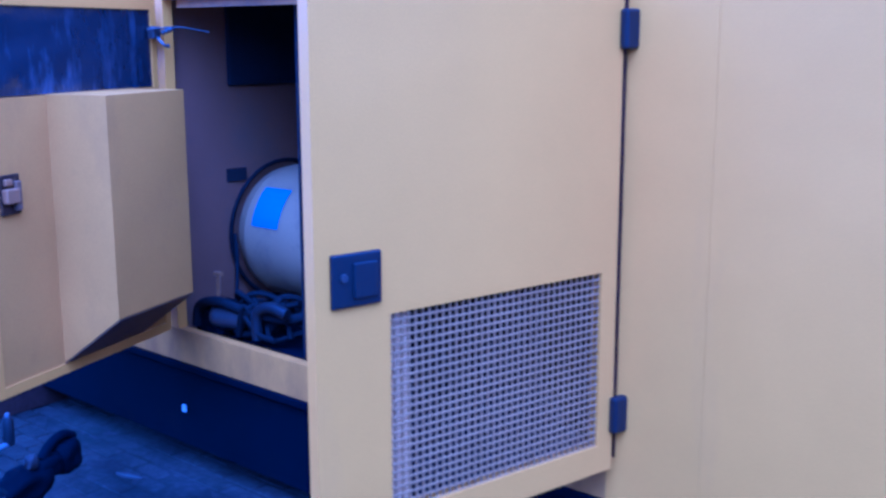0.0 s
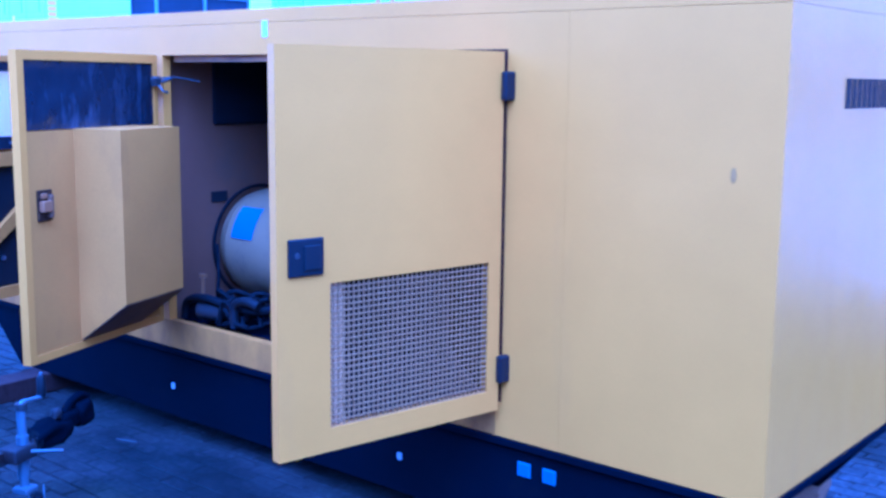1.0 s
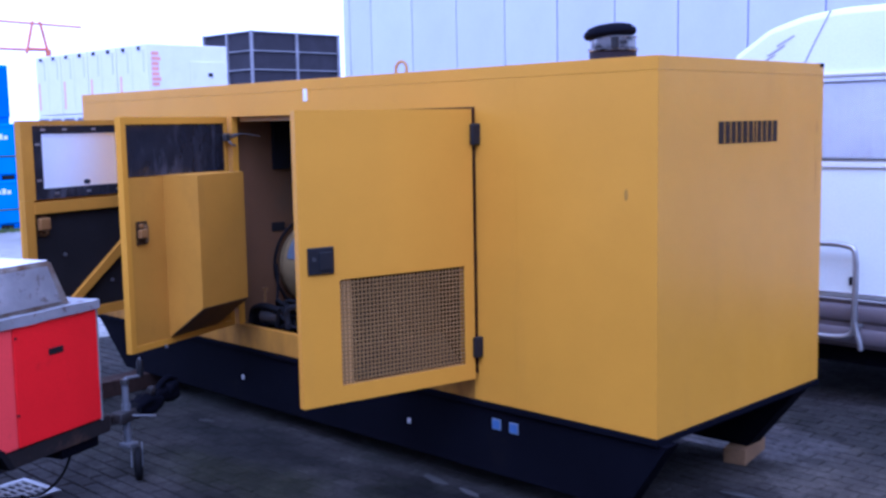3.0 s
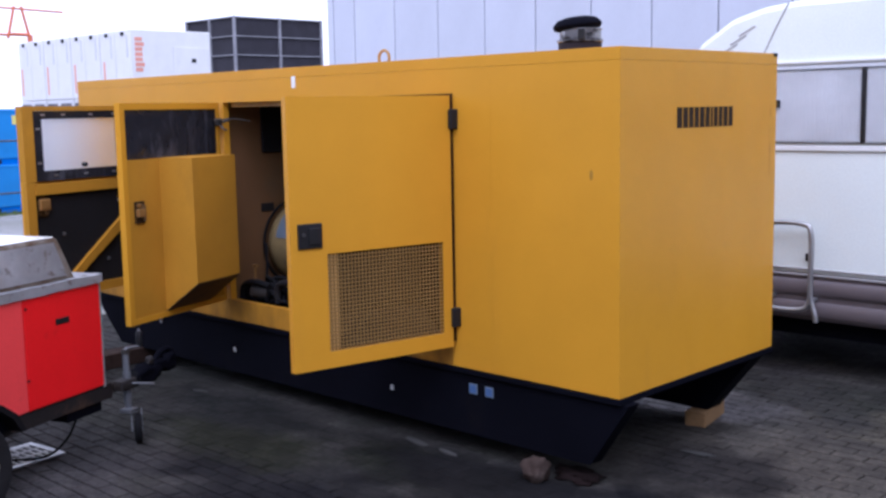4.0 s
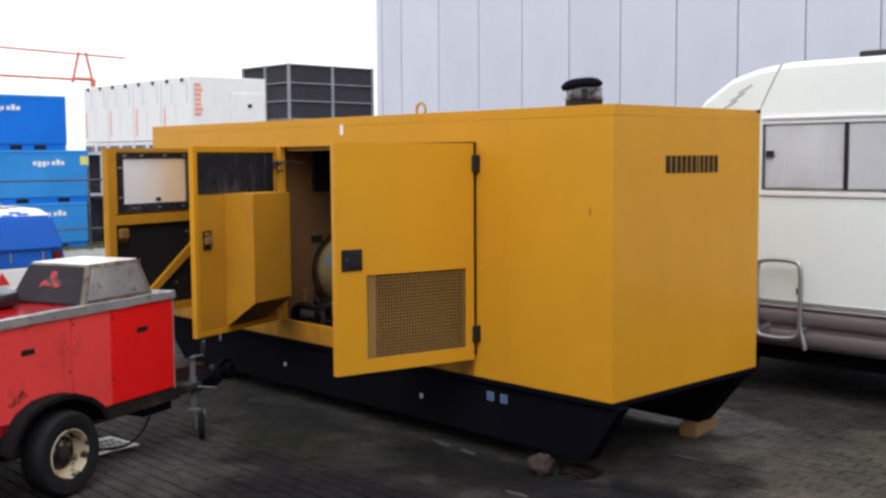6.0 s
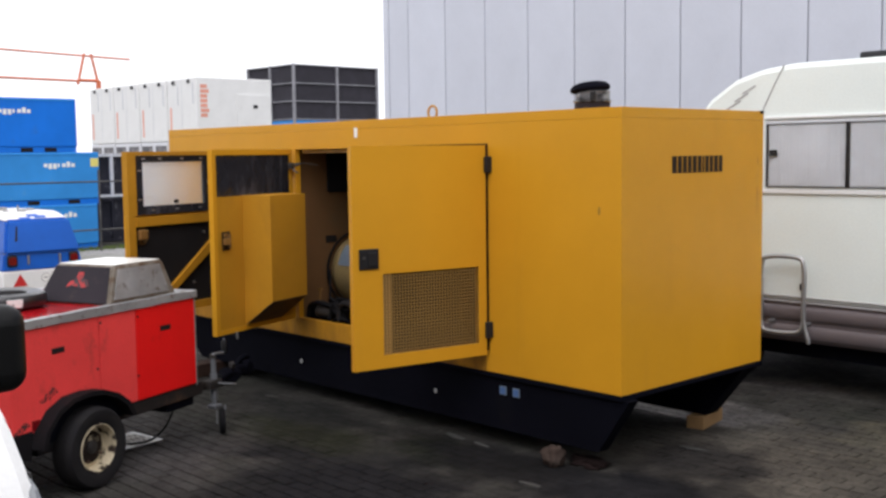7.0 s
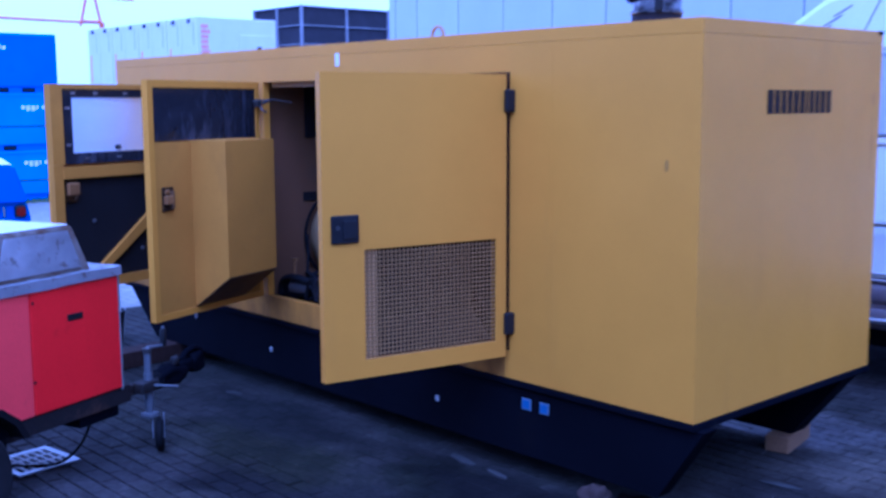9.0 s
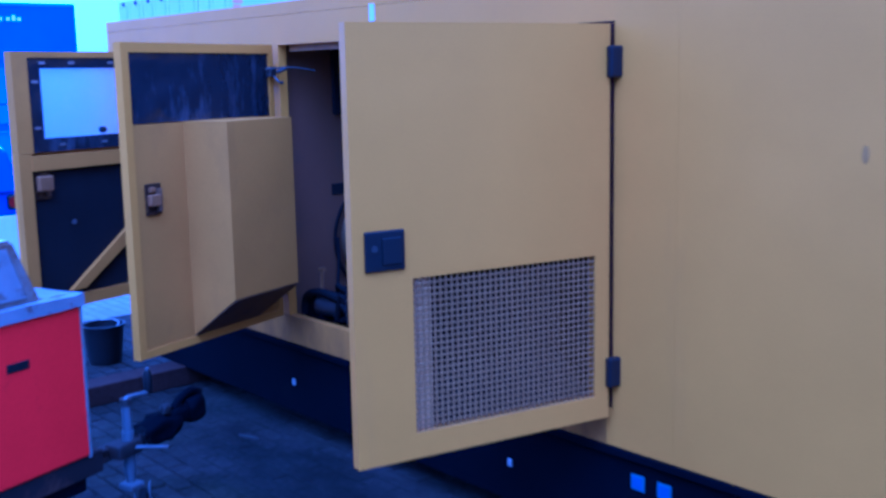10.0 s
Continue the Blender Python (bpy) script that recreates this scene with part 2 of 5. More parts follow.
def stain_and_shade(m):
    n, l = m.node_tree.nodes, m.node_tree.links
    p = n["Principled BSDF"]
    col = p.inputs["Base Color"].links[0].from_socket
    # Oil stains, plus painted shade beside the skid and painted light behind the set.
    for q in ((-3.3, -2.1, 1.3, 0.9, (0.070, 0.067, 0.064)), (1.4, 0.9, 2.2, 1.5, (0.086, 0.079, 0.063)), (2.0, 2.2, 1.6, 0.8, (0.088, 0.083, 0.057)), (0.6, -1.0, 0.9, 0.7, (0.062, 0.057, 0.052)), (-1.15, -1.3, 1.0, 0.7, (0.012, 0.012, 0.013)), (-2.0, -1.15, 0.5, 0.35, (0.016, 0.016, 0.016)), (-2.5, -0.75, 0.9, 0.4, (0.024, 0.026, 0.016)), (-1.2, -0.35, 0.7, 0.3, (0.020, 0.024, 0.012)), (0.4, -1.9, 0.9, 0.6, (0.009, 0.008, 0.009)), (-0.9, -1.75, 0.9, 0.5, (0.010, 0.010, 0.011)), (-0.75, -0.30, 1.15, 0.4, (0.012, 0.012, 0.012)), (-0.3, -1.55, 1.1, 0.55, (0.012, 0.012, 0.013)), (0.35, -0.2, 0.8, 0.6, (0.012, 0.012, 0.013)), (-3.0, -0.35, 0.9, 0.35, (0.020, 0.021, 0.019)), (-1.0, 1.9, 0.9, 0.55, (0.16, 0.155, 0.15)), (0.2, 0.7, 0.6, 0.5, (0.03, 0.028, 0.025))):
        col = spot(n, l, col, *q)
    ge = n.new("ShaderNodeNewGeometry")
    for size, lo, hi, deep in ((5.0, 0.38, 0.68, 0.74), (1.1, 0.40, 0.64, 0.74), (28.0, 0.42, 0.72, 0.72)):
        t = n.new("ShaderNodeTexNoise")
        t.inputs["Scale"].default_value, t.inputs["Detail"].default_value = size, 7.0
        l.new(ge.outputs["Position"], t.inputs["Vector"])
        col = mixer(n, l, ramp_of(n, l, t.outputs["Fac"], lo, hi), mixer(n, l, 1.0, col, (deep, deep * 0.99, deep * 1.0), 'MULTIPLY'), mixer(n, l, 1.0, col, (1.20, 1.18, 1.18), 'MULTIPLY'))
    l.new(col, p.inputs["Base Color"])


def yard(name, a, c, moss):
    """Sand-jointed paving in running bond, damp, with moss stains."""
    m, n, l, p = nodes_of(name)
    tc = n.new("ShaderNodeTexCoord")
    br = n.new("ShaderNodeTexBrick")
    br.inputs["Scale"].default_value = 1.0
    br.inputs["Brick Width"].default_value, br.inputs["Row Height"].default_value = 0.21, 0.105
    br.inputs["Mortar Size"].default_value = 0.005
    br.inputs["Color1"].default_value = (*a, 1)
    br.inputs["Color2"].default_value = (*c, 1)
    br.inputs["Mortar"].default_value = (0.007, 0.007, 0.006, 1)
    l.new(tc.outputs["Object"], br.inputs["Vector"])
    stain = ramp_of(n, l, noise_of(n, l, 0.35, 6), 0.42, 0.66)
    col = mixer(n, l, stain, br.outputs["Color"], moss)
    l.new(col, p.inputs["Base Color"])
    p.inputs["Roughness"].default_value = 0.85
    p.inputs["Specular IOR Level"].default_value = 0.12
    b = n.new("ShaderNodeBump")
    b.inputs["Distance"].default_value = 0.004
    b.inputs["Strength"].default_value = 0.5
    l.new(noise_of(n, l, 120), b.inputs["Height"])
    l.new(b.outputs[0], p.inputs["Normal"])
    return m


YARD = yard("yard_paving", (0.076, 0.071, 0.066), (0.058, 0.055, 0.051), (0.042, 0.046, 0.032))
APRON = yard("pale_paving", (0.36, 0.35, 0.33), (0.29, 0.285, 0.27), (0.20, 0.20, 0.17))
DIRT = surface("trodden_dirt", (0.040, 0.039, 0.036), 0.9, spec=0.1, tone=0.4, wear=(0.020, 0.022, 0.016), wear_at=(0.48, 0.68), wear_scale=2.5, grain=90, bump=0.5)
GRASS = surface("rough_grass", (0.09, 0.13, 0.02), 0.8, tone=0.3)
stain_and_shade(PAVER)
stain_and_shade(DIRT)
stain_and_shade(YARD)


# ---- mesh helpers ----
def block(bm, x0, x1, y0, y1, z0, z1, bevel=0.0, seg=2):
    r = bmesh.ops.create_cube(bm, size=1.0, matrix=Matrix.Translation(((x0 + x1) / 2, (y0 + y1) / 2, (z0 + z1) / 2)) @ Matrix.Diagonal((abs(x1 - x0), abs(y1 - y0), abs(z1 - z0), 1)))
    if bevel:
        es = list({e for v in r["verts"] for e in v.link_edges})
        bmesh.ops.bevel(bm, geom=es, offset=bevel, segments=seg, affect='EDGES', profile=0.5)
    return bm


def rod(bm, a, b, r, seg=12, r2=None):
    a, b = Vector(a), Vector(b)
    d = b - a
    m = Matrix.Translation((a + b) / 2) @ d.to_track_quat('Z', 'Y').to_matrix().to_4x4()
    bmesh.ops.create_cone(bm, cap_ends=True, segments=seg, radius1=r, radius2=r if r2 is None else r2, depth=d.length, matrix=m)
    return bm


def prism(bm, outline, lo, hi, axis='y', bevel=0.0):
    """A polygon pushed along an axis from lo to hi."""
    def at(u, v, w):
        return {'y': (u, w, v), 'x': (w, u, v), 'z': (u, v, w)}[axis]
    a = [bm.verts.new(at(u, v, lo)) for u, v in outline]
    b = [bm.verts.new(at(u, v, hi)) for u, v in outline]
    fs = [bm.faces.new(a), bm.faces.new(b[::-1])]
    for i in range(len(a)):
        j = (i + 1) % len(a)
        fs.append(bm.faces.new((a[j], a[i], b[i], b[j])))
    bmesh.ops.recalc_face_normals(bm, faces=fs)
    if bevel:
        es = list({e for f in fs for e in f.edges})
        bmesh.ops.bevel(bm, geom=es, offset=bevel, segments=2, affect='EDGES', profile=0.5)
    return bm


def tube(bm, points, r, seg=10, closed=False):
    """A round tube along points."""
    pts = [Vector(p) for p in points]
    rings = []
    n = len(pts)
    side = None
    for i, p in enumerate(pts):
        t = (pts[(i + 1) % n] - pts[i - 1]) if closed else (pts[min(i + 1, n - 1)] - pts[max(i - 1, 0)])
        t.normalize()
        if side is None:
            side = t.orthogonal().normalized()
        side = (side - t * side.dot(t)).normalized()
        up = t.cross(side)
        rings.append([bm.verts.new(p + side * r * math.cos(2 * math.pi * k / seg) + up * r * math.sin(2 * math.pi * k / seg)) for k in range(seg)])
    for i in range(n if closed else n - 1):
        a, b = rings[i], rings[(i + 1) % n]
        for k in range(seg):
            bm.faces.new((a[k], a[(k + 1) % seg], b[(k + 1) % seg], b[k]))
    if not closed:
        bm.faces.new(rings[0][::-1])
        bm.faces.new(rings[-1])
    bmesh.ops.recalc_face_normals(bm, faces=bm.faces[:])
    return bm


def bend(points, n=6, closed=False):
    """Points rounded by Catmull-Rom."""
    pts = [Vector(p) for p in points]
    out = []
    m = len(pts)
    for i in range(m if closed else m - 1):
        if closed:
            p0, p1, p2, p3 = pts[i - 1], pts[i], pts[(i + 1) % m], pts[(i + 2) % m]
        else:
            p0, p1, p2, p3 = pts[max(i - 1, 0)], pts[i], pts[i + 1], pts[min(i + 2, m - 1)]
        for k in range(n):
            t = k / n
            out.append(0.5 * (2 * p1 + (p2 - p0) * t + (2 * p0 - 5 * p1 + 4 * p2 - p3) * t * t + (3 * p1 - p0 - 3 * p2 + p3) * t ** 3))
    if not closed:
        out.append(pts[-1])
    return out


def lathe(bm, profile, m, seg=32, cap=True):
    """A profile of (radius, height) turned about the local z of m."""
    rings = []
    for r, h in profile:
        rings.append([bm.verts.new(m @ Vector((r * math.cos(2 * math.pi * k / seg), r * math.sin(2 * math.pi * k / seg), h))) for k in range(seg)])
    for a, b in zip(rings, rings[1:]):
        for k in range(seg):
            bm.faces.new((a[k], a[(k + 1) % seg], b[(k + 1) % seg], b[k]))
    if cap and profile[0][0] > 1e-4:
        bm.faces.new(rings[0][::-1])
    if cap and profile[-1][0] > 1e-4:
        bm.faces.new(rings[-1])
    bmesh.ops.remove_doubles(bm, verts=bm.verts[:], dist=1e-5)
    bmesh.ops.recalc_face_normals(bm, faces=bm.faces[:])
    return bm


def shade(bm):
    """Smooth over curves, crisp where a flat face meets a narrow bevel."""
    for f in bm.faces:
        f.smooth = True
    for e in bm.edges:
        if len(e.link_faces) != 2:
            e.smooth = False
            continue
        f, g = e.link_faces
        big, small = max(f.calc_area(), g.calc_area()), min(f.calc_area(), g.calc_area())
        e.smooth = e.calc_face_angle(3.0) < 0.7 and big < 6 * small


def part(name, bm, material, parent=None, label="", m=None):
    """One mesh object out of a bmesh, under a thing or a part."""
    me = bpy.data.meshes.new(name)
    shade(bm)
    bm.to_mesh(me)
    bm.free()
    me.materials.append(material)
    ob = new(name, me)
    if parent is not None:
        ob.parent = parent
    if m is not None:
        ob.matrix_basis = m
    return tagged(ob, label)


def thing(name, m, label, category, group="", kind=""):
    ob = new(name)
    ob.empty_display_size = 0.2
    ob.matrix_basis = m
    return tagged(ob, label, category, group, kind)


def solid(name, bm, material, label, category, group="", kind="", m=None):
    return tagged(part(name, bm, material, None, "", m), label, category, group, kind)


def B(*a, **k):
    return block(bmesh.new(), *a, **k)


# ---- ground ----
bm = bmesh.new()
bmesh.ops.create_grid(bm, x_segments=1, y_segments=1, size=600)
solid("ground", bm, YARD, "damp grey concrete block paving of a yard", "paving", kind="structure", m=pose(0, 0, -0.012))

# ---- generator set ----
L, W, ZB, ZT = 5.79, 1.70, 0.545, 2.415
D0, D1 = 0.70, 2.19
gen = thing("generator_set", pose(0, 0, 0), "large yellow enclosed diesel generator with side doors standing open", "generator")
OPEN = ((-4.90, -3.72), (-3.57, -2.47), (-2.32, -1.23))
# long side with three openings
part("sill_panel", B(-L, OPEN[2][1], 0, 0.05, ZB, D0), SILL, gen, "yellow sill under the doors, grime and shade in its colour")
part("header_panel", B(-L, -0.9004, 0, 0.05, D1, 2.347), YELLOW, gen)
part("header_panel", B(-0.8996, -0.05, 0, 0.05, D1, 2.347), YELLOW, gen)
part("side_panel", B(-L, OPEN[0][0], 0, 0.05, D0, D1), YELLOW, gen)
part("post", B(OPEN[0][1], OPEN[1][0], 0, 0.05, D0, D1), YELLOW, gen)
part("post", B(OPEN[1][1], OPEN[2][0], 0, 0.05, D0, D1), YELLOW, gen)
part("side_panel", B(OPEN[2][1], -0.9004, 0, 0.05, ZB, D1), YELLOW, gen)
part("side_panel", B(-0.8996, -0.05, 0, 0.05, ZB, D1), YELLOW, gen)
part("end_panel", B(-0.05, 0.0, 0.0, W, ZB, 2.347), YELLOW, gen)
part("end_panel", B(-L, -L + 0.05, 0.05, W, ZB, 2.345), YELLOW, gen)
part("back_panel", B(-L + 0.05, -0.05, W - 0.05, W, ZB, 2.345), YELLOW, gen)
part("roof", B(-L - 0.001, 0.001, -0.001, W + 0.001, 2.3475, ZT, bevel=0.0015), YELLOW, gen)
part("floor_plate", B(-L + 0.05, -0.05, 0.05, W - 0.05, ZB, 0.66), BLACK, gen)
part("ceiling_lining", B(-L + 0.05, -0.05, 0.05, W - 0.05, 2.31, 2.345), FOAM, gen)
part("back_lining", B(-L + 0.05, -0.05, W - 0.09, W - 0.05, 0.66, 2.31), FOAM, gen)
part("end_lining", B(-0.09, -0.05, 0.05, W - 0.09, 0.66, 2.31), FOAM, gen)
part("black_edge", B(-L, 0.012, -0.012, W, ZB - 0.035, ZB - 0.002, bevel=0.004), BLACK, gen, "black edge strip under the yellow panels")
# door surrounds
for x0, x1 in OPEN:
    middle = x0 == OPEN[1][0]
    bm = bmesh.new()
    block(bm, x1 - 0.035, x1, 0.05, 0.085, D0, D1)
    block(bm, x0 + 0.035, x1 - 0.035, 0.05, 0.085, D1 - 0.035, D1)
    if not middle:
        block(bm, x0, x0 + 0.035, 0.05, 0.085, D0, D1)
        block(bm, x0 + 0.035, x1 - 0.035, 0.05, 0.085, D0, D0 + 0.035)
    fr = part("door_surround", bm, YELLOW_DULL, gen)
    k = 0.06
    ring = []
    for cx, cz, a0 in ((x1 - 0.035 - k, D0 + 0.035 + k, 270), (x1 - 0.035 - k, D1 - 0.035 - k, 0), (x0 + 0.035 + k, D1 - 0.035 - k, 90), (x0 + 0.035 + k, D0 + 0.035 + k, 180))[:2 if middle else 4]:
        for a in range(0, 91, 18):
            ring.append((cx + k * math.cos(radians(a0 + a)), 0.062, cz + k * math.sin(radians(a0 + a))))
    part("rubber_seal", tube(bmesh.new(), ring, 0.005, 6, not middle), RUBBER, fr, "black rubber door seal")
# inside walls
part("partition", B(-3.66, -3.63, 0.09, W - 0.09, 0.66, 2.31), PARTITION, gen, "dark yellow inner partition")
bm = B(-3.628, -3.60, 0.375, 1.2, 1.80, 2.29, bevel=0.01)
part("air_duct", bm, FOAM, gen)
part("sign_plate", B(-3.629, -3.622, 0.355, 0.475, 1.342, 1.407, bevel=0.003), PLASTIC, gen)
part("black_baffle", B(-2.86, -2.60, 0.13, 0.30, 0.66, 2.31, bevel=0.02), FOAM, gen, "black foam baffle behind the post")
part("black_baffle", B(-4.95, -3.70, 0.45, 0.52, 0.66, 2.31, bevel=0.01), FOAM, gen)
# alternator drum
drum = part("alternator", lathe(bmesh.new(), [(0.0, -0.02), (0.26, -0.02), (0.31, 0.03), (0.33, 0.10), (0.33, 0.62), (0.30, 0.68), (0.2, 0.7), (0.0, 0.7)], Matrix.Translation((-3.62, 0.695, 1.078)) @ pose(0, 0, 0, 0, 90, 0), 40), ENGINE, gen, "cream painted alternator drum")
part("hose_ring", tube(bmesh.new(), [(-3.60, 0.695 + 0.347 * math.cos(radians(a)), 1.078 + 0.347 * math.sin(radians(a))) for a in range(0, 360, 10)], 0.011, 8, True), RUBBER, drum)
bm = bmesh.new()
for i in range(5):
    a0, a1 = radians(133 + i * 7), radians(140 + i * 7)
    vs = [bm.verts.new((x, 0.695 + 0.336 * math.cos(a), 1.078 + 0.336 * math.sin(a))) for x, a in ((-3.47, a0), (-3.28, a0), (-3.28, a1), (-3.47, a1))]
    bm.faces.new(vs)
bmesh.ops.solidify(bm, geom=bm.faces[:], thickness=0.003)
part("label_sheet", bm, DRUM_LABEL, drum, "pale blue sticker on the drum")
part("junction_box", B(-3.16, -2.96, 0.50, 0.60, 0.95, 1.12, bevel=0.01), STEEL, drum)
part("canister", lathe(bmesh.new(), [(0, 0), (0.07, 0), (0.08, 0.02), (0.08, 0.2), (0.06, 0.23), (0, 0.23)], pose(-3.18, 0.62, 1.58)), STICKER, drum, "blue canister")
# hoses and pump on the sill
hose = part("main_hose", tube(bmesh.new(), bend([(-3.56, 0.10, 0.70), (-3.53, 0.10, 0.80), (-3.38, 0.10, 0.84), (-3.22, 0.14, 0.81), (-3.0, 0.2, 0.80), (-2.9, 0.3, 0.86)]), 0.024), RUBBER, gen, "tangle of black hoses and cables")
random.seed(3)
for i in range(14):
    x, y = random.uniform(-3.60, -3.15), random.uniform(0.10, 0.36)
    pts = [(x, y, 0.69)]
    for k in range(4):
        x, y = x + random.uniform(0.02, 0.15), y + random.uniform(-0.06, 0.09)
        pts.append((x, max(0.10, y), random.uniform(0.69, 0.87)))
    part("cable", tube(bmesh.new(), bend(pts, 5), random.uniform(0.008, 0.018), 8), RUBBER, hose)
part("pump_block", B(-3.58, -3.40, 0.10, 0.30, 0.66, 0.80, bevel=0.02), BLACK, hose)
part("pump_body", lathe(bmesh.new(), [(0, -0.10), (0.05, -0.10), (0.06, -0.08), (0.06, 0.06), (0.045, 0.08), (0.045, 0.10), (0, 0.10)], Matrix.Translation((-3.36, 0.16, 0.76)) @ pose(0, 0, 0, 0, 90, 20), 18), DARK_STEEL, hose, "small dark steel pump")
part("valve_stem", rod(bmesh.new(), (-3.46, 0.15, 0.80), (-3.45, 0.15, 0.95), 0.010), BRASS, hose)
part("valve_knob", rod(bmesh.new(), (-3.475, 0.15, 0.95), (-3.425, 0.15, 0.955), 0.012), BRASS, hose)
part("riser_hose", tube(bmesh.new(), bend([(-3.44, 0.24, 0.80), (-3.50, 0.30, 0.98), (-3.56, 0.34, 1.10)]), 0.010), RUBBER, hose)
part("ribbed_elbow", tube(bmesh.new(), bend([(-3.14, 0.12, 0.70), (-3.14, 0.12, 0.82), (-3.06, 0.13, 0.86), (-2.96, 0.14, 0.84)]), 0.026), PLASTIC, hose)
# engine
eng = part("engine", B(-2.52, -0.55, 0.52, 1.15, 0.80, 1.50, bevel=0.03), ENGINE, gen, "cream painted diesel engine block")
part("rocker_cover", B(-2.45, -0.6, 0.60, 1.02, 1.50, 1.66, bevel=0.04), ENGINE, eng)
part("sump", prism(bmesh.new(), [(0.56, 0.80), (1.1, 0.80), (1.0, 0.68), (0.66, 0.68)], -2.45, -0.7, 'x', 0.02), BLACK, eng)
part("manifold", tube(bmesh.new(), bend([(-2.3, 0.47, 1.28), (-2.0, 0.44, 1.30), (-1.5, 0.44, 1.30), (-1.1, 0.48, 1.28)]), 0.055, 14), ENGINE, eng)
for x in (-2.15, -1.85, -1.55, -1.25):
    part("port", rod(bmesh.new(), (x, 0.55, 1.36), (x, 0.44, 1.30), 0.04), ENGINE, eng)
part("turbo", tube(bmesh.new(), bend([(-2.35, 0.60, 1.80), (-2.25, 0.50, 1.90), (-2.05, 0.50, 1.92), (-1.95, 0.56, 1.82), (-1.95, 0.6, 1.7)]), 0.10, 16), FOAM, eng, "black turbo pipe elbow")
part("exhaust_pipe", rod(bmesh.new(), (-2.02, 0.6, 1.88), (-2.02, 0.6, 2.31), 0.10, 20), FOAM, eng)
part("intake_pipe", rod(bmesh.new(), (-2.4, 0.55, 1.66), (-1.2, 0.55, 1.66), 0.05, 14), FOAM, eng)
for x in (-1.98, -1.72):
    f1 = part("oil_filter", lathe(bmesh.new(), [(0, 0), (0.05, 0), (0.06, 0.015), (0.06, 0.24), (0.045, 0.27), (0, 0.27)], pose(x, 0.42, 0.86)), ENGINE, eng)
    part("filter_label", B(x - 0.03, x + 0.03, 0.355, 0.36, 1.0, 1.08), PLASTIC, f1)
part("filter_head", B(-2.1, -1.6, 0.38, 0.54, 1.13, 1.19, bevel=0.015), ENGINE, eng)
part("coolant_hose", tube(bmesh.new(), bend([(-2.4, 0.36, 0.97), (-2.0, 0.33, 0.95), (-1.6, 0.34, 0.95), (-1.3, 0.38, 0.97)]), 0.022), RUBBER, eng)
part("tie_rod", rod(bmesh.new(), (-2.28, 0.45, 1.62), (-2.0, 0.42, 1.38), 0.015), STEEL, eng)
part("label_sheet", B(-2.2, -2.05, 0.512, 0.517, 0.86, 0.98), STICKER, eng)
# marks on the panels
part("tag", B(-2.73, -2.69, -0.004, -0.001, 2.275, 2.355), TAG, gen, "small white tag")
bm = bmesh.new()
bmesh.ops.create_icosphere(bm, subdivisions=2, radius=1.0, matrix=Matrix.Translation((-0.183, -0.001, 1.745)) @ Matrix.Diagonal((0.012, 0.0014, 0.03, 1)))
part("scuff", bm, surface("scuffed_paint", (0.36, 0.19, 0.03), 0.8, spec=0.05), gen)
STREAK = surface("rust_stained_yellow", (0.46, 0.20, 0.022), 0.6, wear=(0.61, 0.305, 0.015), wear_at=(0.45, 0.6), wear_scale=14, stretch=(1, 1, 0.3), tone=0.1)
part("rust_streak", prism(bmesh.new(), [(1.615, 1.66), (1.632, 1.70), (1.640, 2.02), (1.628, 2.10), (1.612, 2.0)], 0.0004, 0.0012, 'x'), STREAK, gen, "faint rust streak")
MARK = surface("dark_brown_decal", (0.028, 0.018, 0.012), 0.6, spec=0.1, tone=0.1, wear=(0.30, 0.15, 0.02), wear_at=(0.60, 0.72), wear_scale=30)
y = 0.545
for w in (0.052, 0.047, 0.045, 0.044, 0.047, 0.045, 0.020, 0.041, 0.041, 0.047, 0.045):
    part("mark_bar", B(0.0005, 0.003, y, y + w, 1.98, 2.095), MARK, gen, "dark bar of the maker's mark")
    y += w + 0.0135
part("corner_bracket", B(-0.02, 0.003, W - 0.05, W + 0.003, 2.395, 2.418, bevel=0.003), BLACK, gen, "dark worn roof corner")
# roof fittings
lug = part("lifting_eye", tube(bmesh.new(), [(-2.585 + 0.055 * math.cos(radians(a)), 0.74, 2.488 + 0.055 * math.sin(radians(a))) for a in range(0, 360, 20)], 0.011, 10, True), YELLOW_DULL, gen, "yellow lifting eye on the roof")
part("lug_base", B(-2.665, -2.505, 0.71, 0.77, ZT - 0.003, 2.44, bevel=0.006), YELLOW, lug)
VENT_STEEL = surface("sooty_bright_steel", (0.32, 0.31, 0.31), 0.24, 0.9, tone=0.4, wear=(0.03, 0.027, 0.025), wear_at=(0.48, 0.6), wear_scale=7, stretch=(1, 1, 2.5))
vent = part("roof_vent", lathe(bmesh.new(), [(0.118, 0), (0.122, 0.004), (0.122, 0.05)], pose(-0.47, 0.285, ZT - 0.002), 36), HOOD_DARK, gen, "sooty steel vent with black rain cap")
part("clamp_band", lathe(bmesh.new(), [(0.124, 0.05), (0.13, 0.054), (0.13, 0.066), (0.118, 0.07), (0.118, 0.118), (0.124, 0.12), (0.124, 0.126), (0.10, 0.126)], pose(-0.47, 0.285, ZT), 36, False), VENT_STEEL, vent, "bright steel collar")
part("clamp_bolt", B(-0.40, -0.36, 0.17, 0.19, ZT + 0.06, ZT + 0.12, bevel=0.004), PLASTIC, vent)
